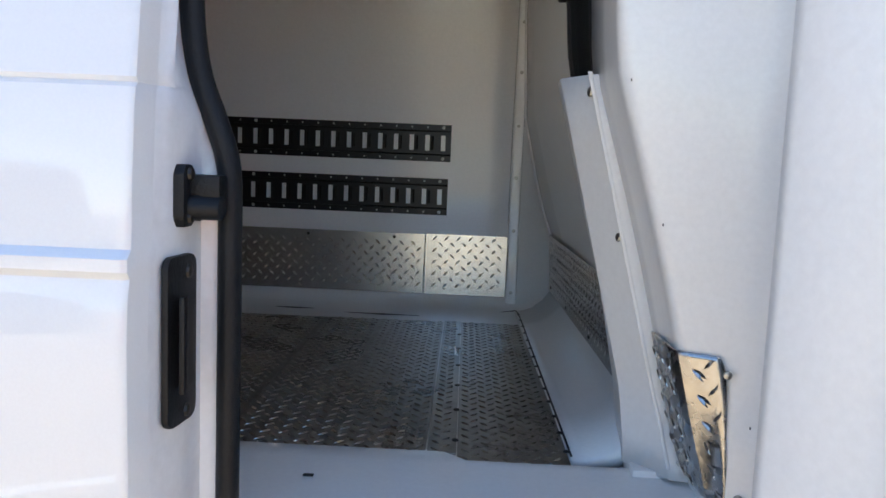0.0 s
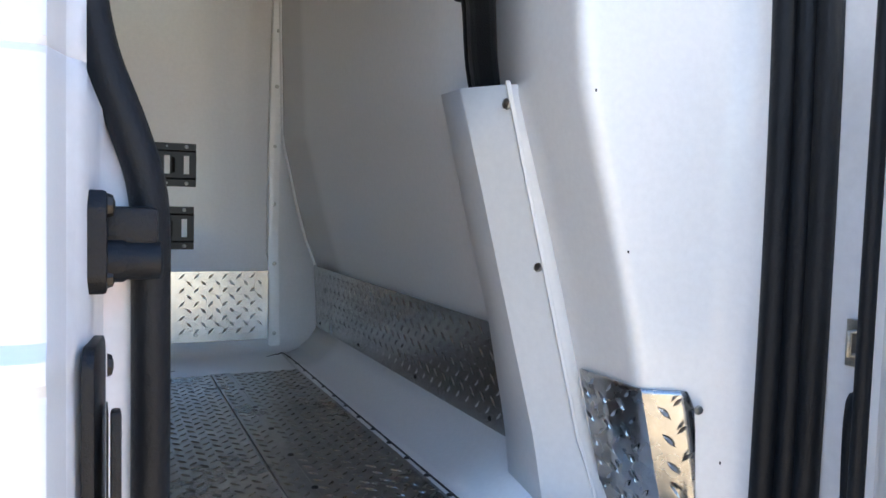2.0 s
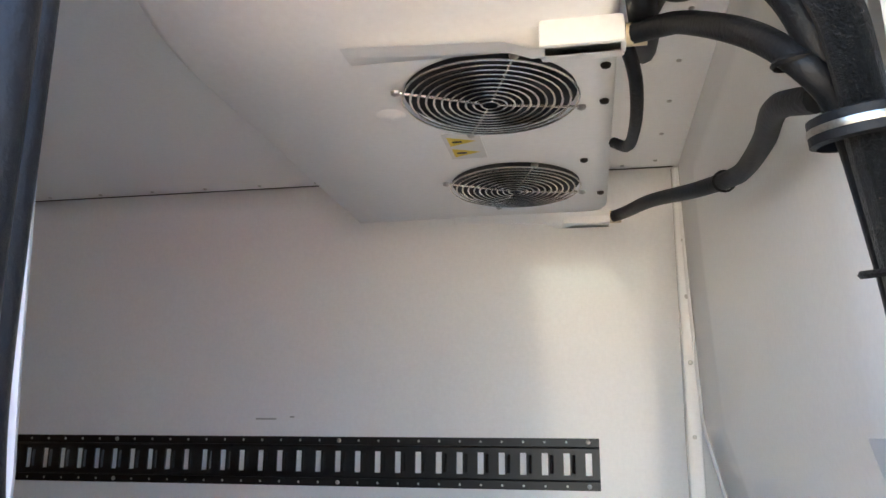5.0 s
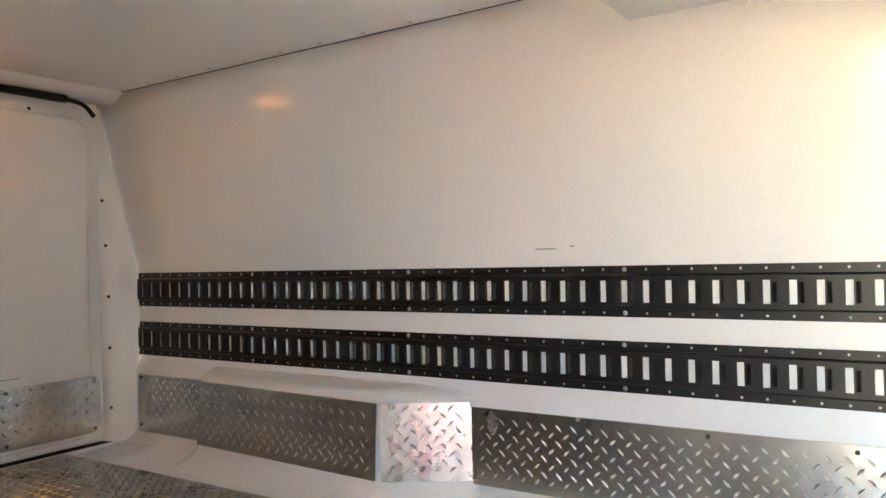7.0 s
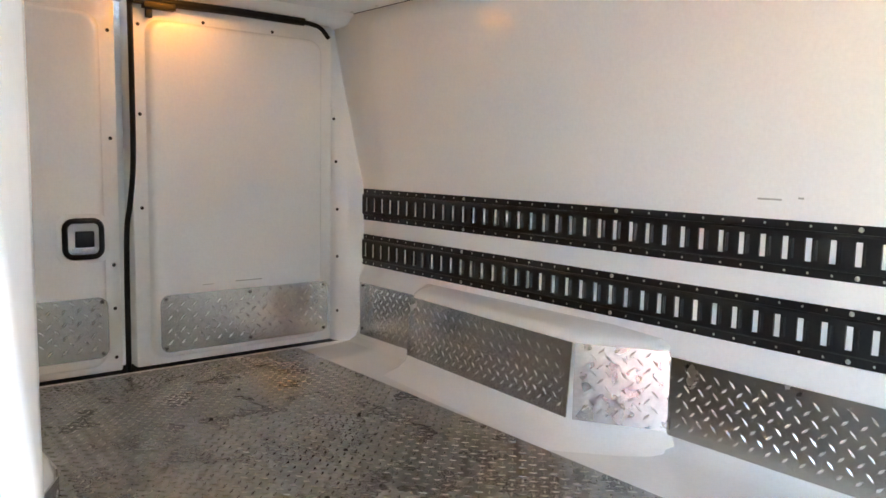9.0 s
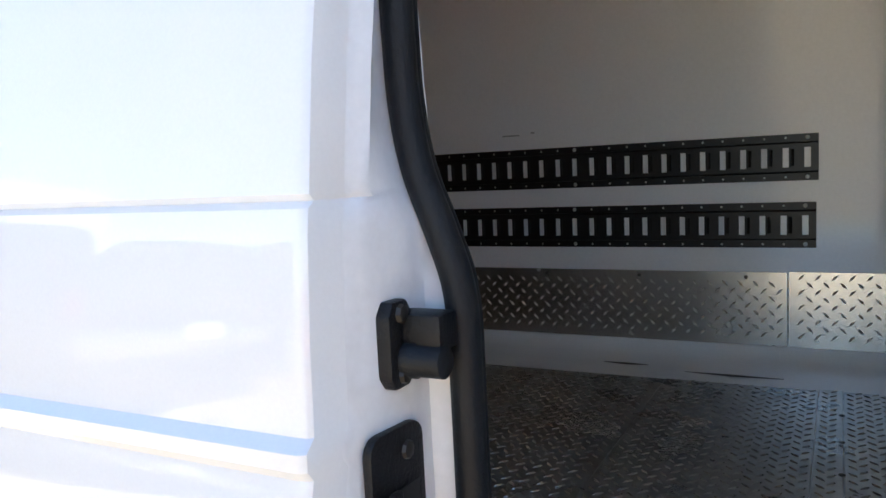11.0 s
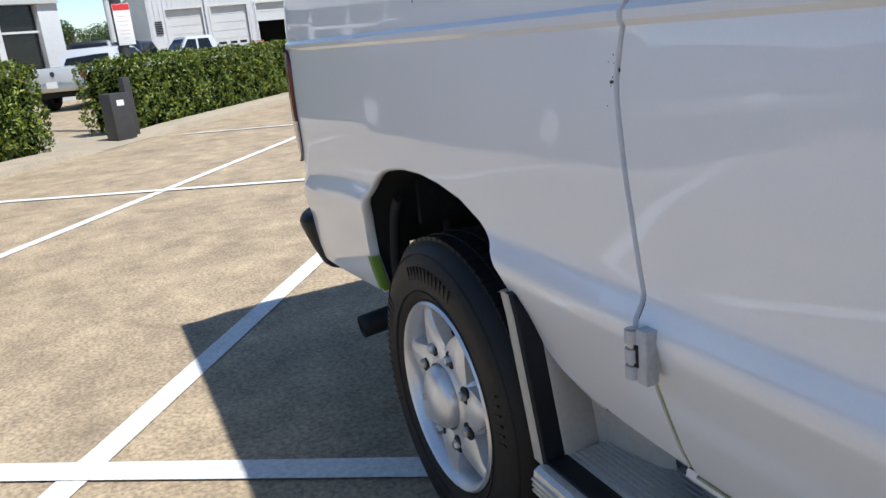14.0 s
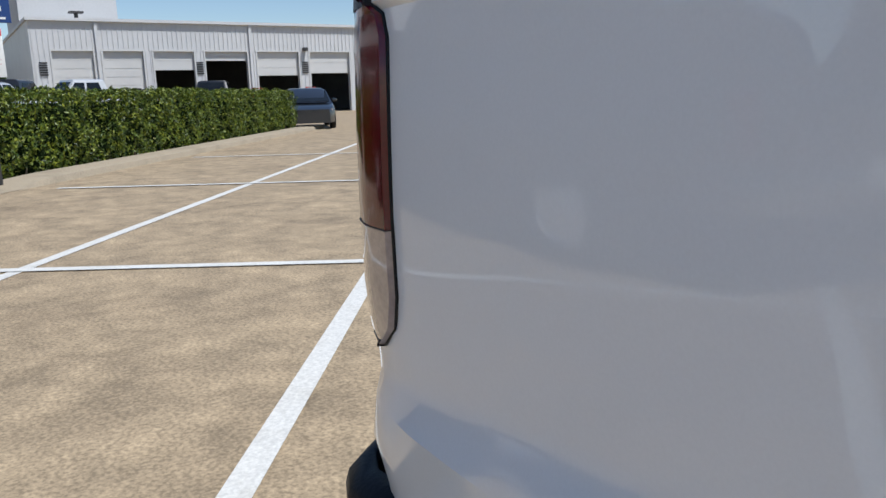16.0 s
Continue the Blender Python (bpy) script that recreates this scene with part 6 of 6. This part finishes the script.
# vehicles
def pickup(m, paint, label, squat=1.0):
    """A four-door pickup; squat lowers its cab."""
    t = new("pickup_truck")
    t.matrix_world = m @ Matrix.Diagonal((1.05, 1.05, 1.16, 1))
    tagged(t, label, "truck")

    def sec(pts, w, x):
        return [(x, y * w, z) for y, z in pts]

    half = [(-1, 0.55), (-1.0, 0.75), (-1.0, 1.02), (-0.97, 1.10), (0.97, 1.10), (1, 1.02), (1, 0.75), (1, 0.55)]
    g = Geo().loft([sec(half, 0.92, -2.85), sec(half, 0.98, -2.75), sec(half, 0.99, 0.6), sec(half, 0.99, 1.4), sec([(a, b * 0.99) for a, b in half], 0.98, 2.4), sec([(a, b * 0.96) for a, b in half], 0.92, 2.75), sec([(a, b * 0.9) for a, b in half], 0.82, 2.9)])
    g.f += [tuple(range(8)), tuple(range(len(g.v) - 8, len(g.v)))]
    part("body", g, paint, t, smooth=35, bevel=0.02)
    cab = Geo().loft([[(x0 + (0.0 if z < 1.2 else dx), y * (0.95 if z < 1.2 else 0.80), z) for y, z in ((-1, 1.08), (-1, 1.08 + 0.74 * squat), (-0.8, 1.08 + 0.82 * squat), (0.8, 1.08 + 0.82 * squat), (1, 1.08 + 0.74 * squat), (1, 1.08))] for x0, dx in ((-0.95, 0.25), (-0.9, 0.3), (0.2, 0.0), (1.3, -0.65))])
    cab.f += [tuple(range(6)), tuple(range(len(cab.v) - 6, len(cab.v)))]
    part("cab", cab, paint, t, smooth=30, bevel=0.02)
    panes = [[(-0.93, -0.74, 1.18), (-0.93, 0.74, 1.18), (-0.70, 0.62, 1.76), (-0.70, -0.62, 1.76)], [(1.32, -0.80, 1.15), (1.32, 0.80, 1.15), (0.72, 0.64, 1.80), (0.72, -0.64, 1.80)]]
    for s in (-1, 1):
        panes.append([(-0.6, s * 0.955, 1.16), (0.15, s * 0.955, 1.16), (0.1, s * 0.81, 1.76), (-0.45, s * 0.81, 1.76)])
        panes.append([(0.25, s * 0.955, 1.16), (1.1, s * 0.955, 1.16), (0.62, s * 0.81, 1.76), (0.2, s * 0.81, 1.76)])
    for pane in panes:
        part("window", Geo().add([(x, y, 1.08 + (z - 1.08) * squat) for x, y, z in pane], [(0, 1, 2, 3)]), GLASS, t, "tinted cab glass", smooth=0, solid=0.02, offset=0)
    part("bed_floor", Geo().box((-2.72, -0.85, 1.0), (-1.0, 0.85, 1.106)), UNDER, t)
    part("bumper", Geo().box((-3.0, -0.95, 0.50), (-2.84, 0.95, 0.70)), STEEL, t, bevel=0.03)
    part("bumper", Geo().box((2.88, -0.85, 0.45), (3.0, 0.85, 0.68)), STEEL, t, bevel=0.03)
    part("number_plate", Geo().box((-3.01, -0.16, 0.60), (-3.0, 0.16, 0.76)), PAPER, t)
    part("tailgate", Geo().box((-2.87, -0.78, 0.74), (-2.84, 0.78, 1.09)), paint, t, bevel=0.01)
    part("badge", Geo().lathe([(0.0001, 0.0), (0.06, 0.0), (0.07, 0.01)], Matrix.Translation((-2.871, 0, 0.94)) @ Matrix.Rotation(radians(-90), 4, "Y"), 12), BOXMAT, t, "dark round badge shape")
    for s in (-1, 1):
        part("tail_lamp", Geo().box((-2.88, s * 0.90 - 0.07, 0.78), (-2.80, s * 0.90 + 0.07, 1.06)), REDLENS, t, bevel=0.01)
        part("headlamp", Geo().box((2.72, s * 0.72 - 0.16, 0.80), (2.86, s * 0.72 + 0.16, 0.98)), CLEARLENS, t, bevel=0.02)
        for x in (-1.75, 1.85):
            w = part("wheel", Geo().lathe([(0.2, -0.24), (0.36, -0.24), (0.39, -0.2), (0.39, -0.05), (0.36, 0.0), (0.23, 0.0), (0.2, -0.03), (0.0001, -0.03)], Matrix.Translation((x, s * 0.97, 0.39)) @ Matrix.Rotation(radians(-90 * s), 4, "X"), 28), TYRE, t, smooth=40)
            part("rim", Geo().lathe([(0.22, 0.0), (0.19, -0.02), (0.1, 0.0), (0.0001, 0.01)], Matrix.Translation((x, s * 0.973, 0.39)) @ Matrix.Rotation(radians(-90 * s), 4, "X"), 20), ALLOY, w)
            part("wheel_arch", Geo().lathe([(0.46, -0.02), (0.40, 0.0)], Matrix.Translation((x, s * 0.975, 0.42)) @ Matrix.Rotation(radians(-90 * s), 4, "X"), 24), UNDER, w)
    for s in (-1, 1):
        part("mirror", Geo().box((0.75, s * 1.08 - 0.1, 1.15), (0.9, s * 1.08 + 0.1, 1.35)), BOXMAT, t, bevel=0.02)
    part("underside", Geo().box((-2.7, -0.8, 0.35), (2.7, 0.8, 0.56)), UNDER, t)
    return t


def sedan(m, paint, label, roof=1.42):
    t = new("sedan")
    t.matrix_world = m
    tagged(t, label, "car")
    half = [(-1, 0.28), (-1, 0.5), (-1.0, 0.72), (-0.94, 0.86), (0.94, 0.86), (1, 0.72), (1, 0.5), (1, 0.28)]
    g = Geo().loft([[(x, y * w, z * k) for y, z in half] for x, w, k in ((-2.35, 0.72, 0.95), (-2.2, 0.86, 1.06), (-1.2, 0.91, 1.08), (0.3, 0.92, 1.05), (1.4, 0.90, 1.0), (2.1, 0.82, 0.88), (2.35, 0.66, 0.78))])
    g.f += [tuple(range(8)), tuple(range(len(g.v) - 8, len(g.v)))]
    part("body", g, paint, t, smooth=45)
    cab = Geo().loft([[(x, y * w, z) for y, z in ((-1, 0.85), (-0.86, h - 0.06), (-0.7, h), (0.7, h), (0.86, h - 0.06), (1, 0.85))] for x, w, h in ((-1.9, 0.8, 0.93), (-1.1, 0.8, roof - 0.06), (-0.3, 0.8, roof), (0.4, 0.8, roof - 0.04), (1.35, 0.84, 0.90))])
    part("roof", cab, paint, t, smooth=45)
    panes = [[(0.48, -0.66, 1.30), (0.48, 0.66, 1.30), (1.28, 0.74, 0.93), (1.28, -0.74, 0.93)], [(-1.16, -0.62, 1.32), (-1.16, 0.62, 1.32), (-1.8, 0.68, 0.97), (-1.8, -0.68, 0.97)]]
    for s in (-1, 1):
        panes.append([(-1.2, s * 0.795, 0.95), (0.9, s * 0.80, 0.95), (0.3, s * 0.725, 1.27), (-0.9, s * 0.725, 1.27)])
    for pane in panes:
        part("window", Geo().add(pane, [(0, 1, 2, 3)]), GLASS, t, "tinted glass", smooth=0, solid=0.03, offset=0)
    part("grille", Geo().box((2.24, -0.5, 0.34), (2.34, 0.5, 0.50)), BOXMAT, t, bevel=0.02)
    for s in (-1, 1):
        part("headlamp", Geo().box((1.98, s * 0.62 - 0.17, 0.58), (2.2, s * 0.62 + 0.15, 0.70)), CLEARLENS, t, bevel=0.03)
        for x in (-1.35, 1.42):
            w = part("wheel", Geo().lathe([(0.18, -0.2), (0.30, -0.2), (0.325, -0.16), (0.325, -0.04), (0.30, 0.0), (0.21, 0.0), (0.18, -0.02), (0.0001, -0.02)], Matrix.Translation((x, s * 0.90, 0.325)) @ Matrix.Rotation(radians(-90 * s), 4, "X"), 24), TYRE, t, smooth=40)
            part("rim", Geo().lathe([(0.2, 0.0), (0.15, -0.01), (0.0001, 0.01)], Matrix.Translation((x, s * 0.902, 0.325)) @ Matrix.Rotation(radians(-90 * s), 4, "X"), 16), ALLOY, w)
    for s in (-1, 1):
        part("mirror", Geo().box((0.7, s * 0.965 - 0.085, 0.92), (0.85, s * 0.965 + 0.085, 1.04)), paint, t, bevel=0.02)
    return t


pickup(pose(-28.3, -1.45, 0, 0, 0, 150), WHITECAR, "white pickup truck parked with its tailgate to the path", 0.56)
pickup(pose(-36.4, -1.45, 0, 0, 0, -8), DARKCAR, "dark pickup truck facing the path")
pickup(pose(-41.5, 0.4, 0, 0, 0, 150), DARKCAR, "dark pickup truck parked behind the hedge")
pickup(pose(-43.0, 3.6, 0, 0, 0, 285), WHITECAR, "white pickup truck parked by the workshop")
pickup(pose(-49.5, 11.9, 0, 0, 0, -22), DARKCAR, "dark grey pickup truck before an open bay")
sedan(pose(-28.6, 9.1, 0, 0, 0, -20), DARKCAR, "dark grey sedan driving lane before the workshop")

# vehicles added out of view across the lane, to be mirrored in paint and plates
sedan(pose(3.3, -7.0, 0, 0, 0, 150), surface("red_car_paint", (0.45, 0.012, 0.012), 0.3, coat=1.0, stain=0.1, stain_scale=2), "red sedan added out of view to redden a plate's reflection")
pickup(pose(-7.1, -5.35, 0, 0, 0, 180), DARKCAR, "dark grey pickup truck added out of view to darken the paint's reflection")
pickup(pose(-5.4, -9.6, 0, 0, 0, 90), DARKCAR, "dark grey pickup truck added out of view for its reflection")
pickup(pose(-8.3, -9.4, 0, 0, 0, 92), DARKCAR, "dark grey pickup truck added out of view for its reflection")
pickup(pose(-13.2, -9.9, 0, 0, 0, 89), WHITECAR, "white pickup truck added out of view for its reflection")

# billboard, far trees
bill = thing("billboard", "blue billboard on a steel pole above the lot", "billboard", (-60, -4.8, 0))
part("pole", Geo().tube([(-60.6, 0.7, 0), (-60.6, 0.7, 8)], 0.22, 12), SIDING, bill)
panel = part("panel", Geo().box((-60.3, -2.9, 6.3), (-60, 2.3, 9.5)), SIGNBLUE, bill)
tb = Geo()
for y, w, z, h in ((-2.1, 1.1, 6.5, 0.14), (-0.7, 0.9, 6.5, 0.14), (1.5, 1.0, 6.5, 0.14), (-1.4, 2.2, 7.0, 0.3), (1.2, 1.2, 7.0, 0.3), (-1.2, 2.4, 7.7, 0.7), (1.3, 1.1, 7.8, 0.4)):
    tb.box((-60.0, y - w / 2, z), (-59.97, y + w / 2, z + h))
part("text_bar", tb, PAPER, panel, "pale unreadable text bars")


def tree(x, y, h, seed):
    rng = np.random.default_rng(seed)
    t = thing("tree", "broad green tree far behind the lot", "tree", (x, y, 0), "far trees")
    tr = Geo().tube([(x, y, 0), (x + 0.1, y, h * 0.3), (x, y + 0.2, h * 0.6)], [h * 0.035, h * 0.028, h * 0.015], 8)
    for k in range(6):
        a = rng.uniform(0, 6.28)
        tr.tube([(x, y, h * rng.uniform(0.25, 0.5)), (x + math.cos(a) * h * 0.18, y + math.sin(a) * h * 0.18, h * 0.6), (x + math.cos(a) * h * 0.32, y + math.sin(a) * h * 0.32, h * 0.78)], [h * 0.014, h * 0.01, h * 0.004], 6)
    part("trunk", tr, BARK, t)
    c = rng.normal(0, 1, (26, 3))
    c /= np.linalg.norm(c, axis=1)[:, None]
    c = c * rng.uniform(0.3, 1.0, (26, 1)) * [h * 0.36, h * 0.36, h * 0.26] + [x, y, h * 0.68]
    d = rng.normal(0, 1, (3000, 3))
    d /= np.linalg.norm(d, axis=1)[:, None]
    pts = c[rng.integers(0, 26, 3000)] + d * h * 0.13 * rng.uniform(0.6, 1.05, (3000, 1))
    tagged(part("crown", leaf_cloud(rng, pts, d, h * 0.024), TREELEAF, t), "dense green crown of small leaves", kind="stuff")


for k, (x, y, h) in enumerate(((-88, -2.6, 6.4), (-92, 0.6, 5.6), (-90, 3.0, 6.0), (-86, -7.0, 5.8), (-95, -10.0, 6.2), (-90, 6.2, 5.2), (-100, -16, 7.0))):
    tree(x, y, h, 20 + k)
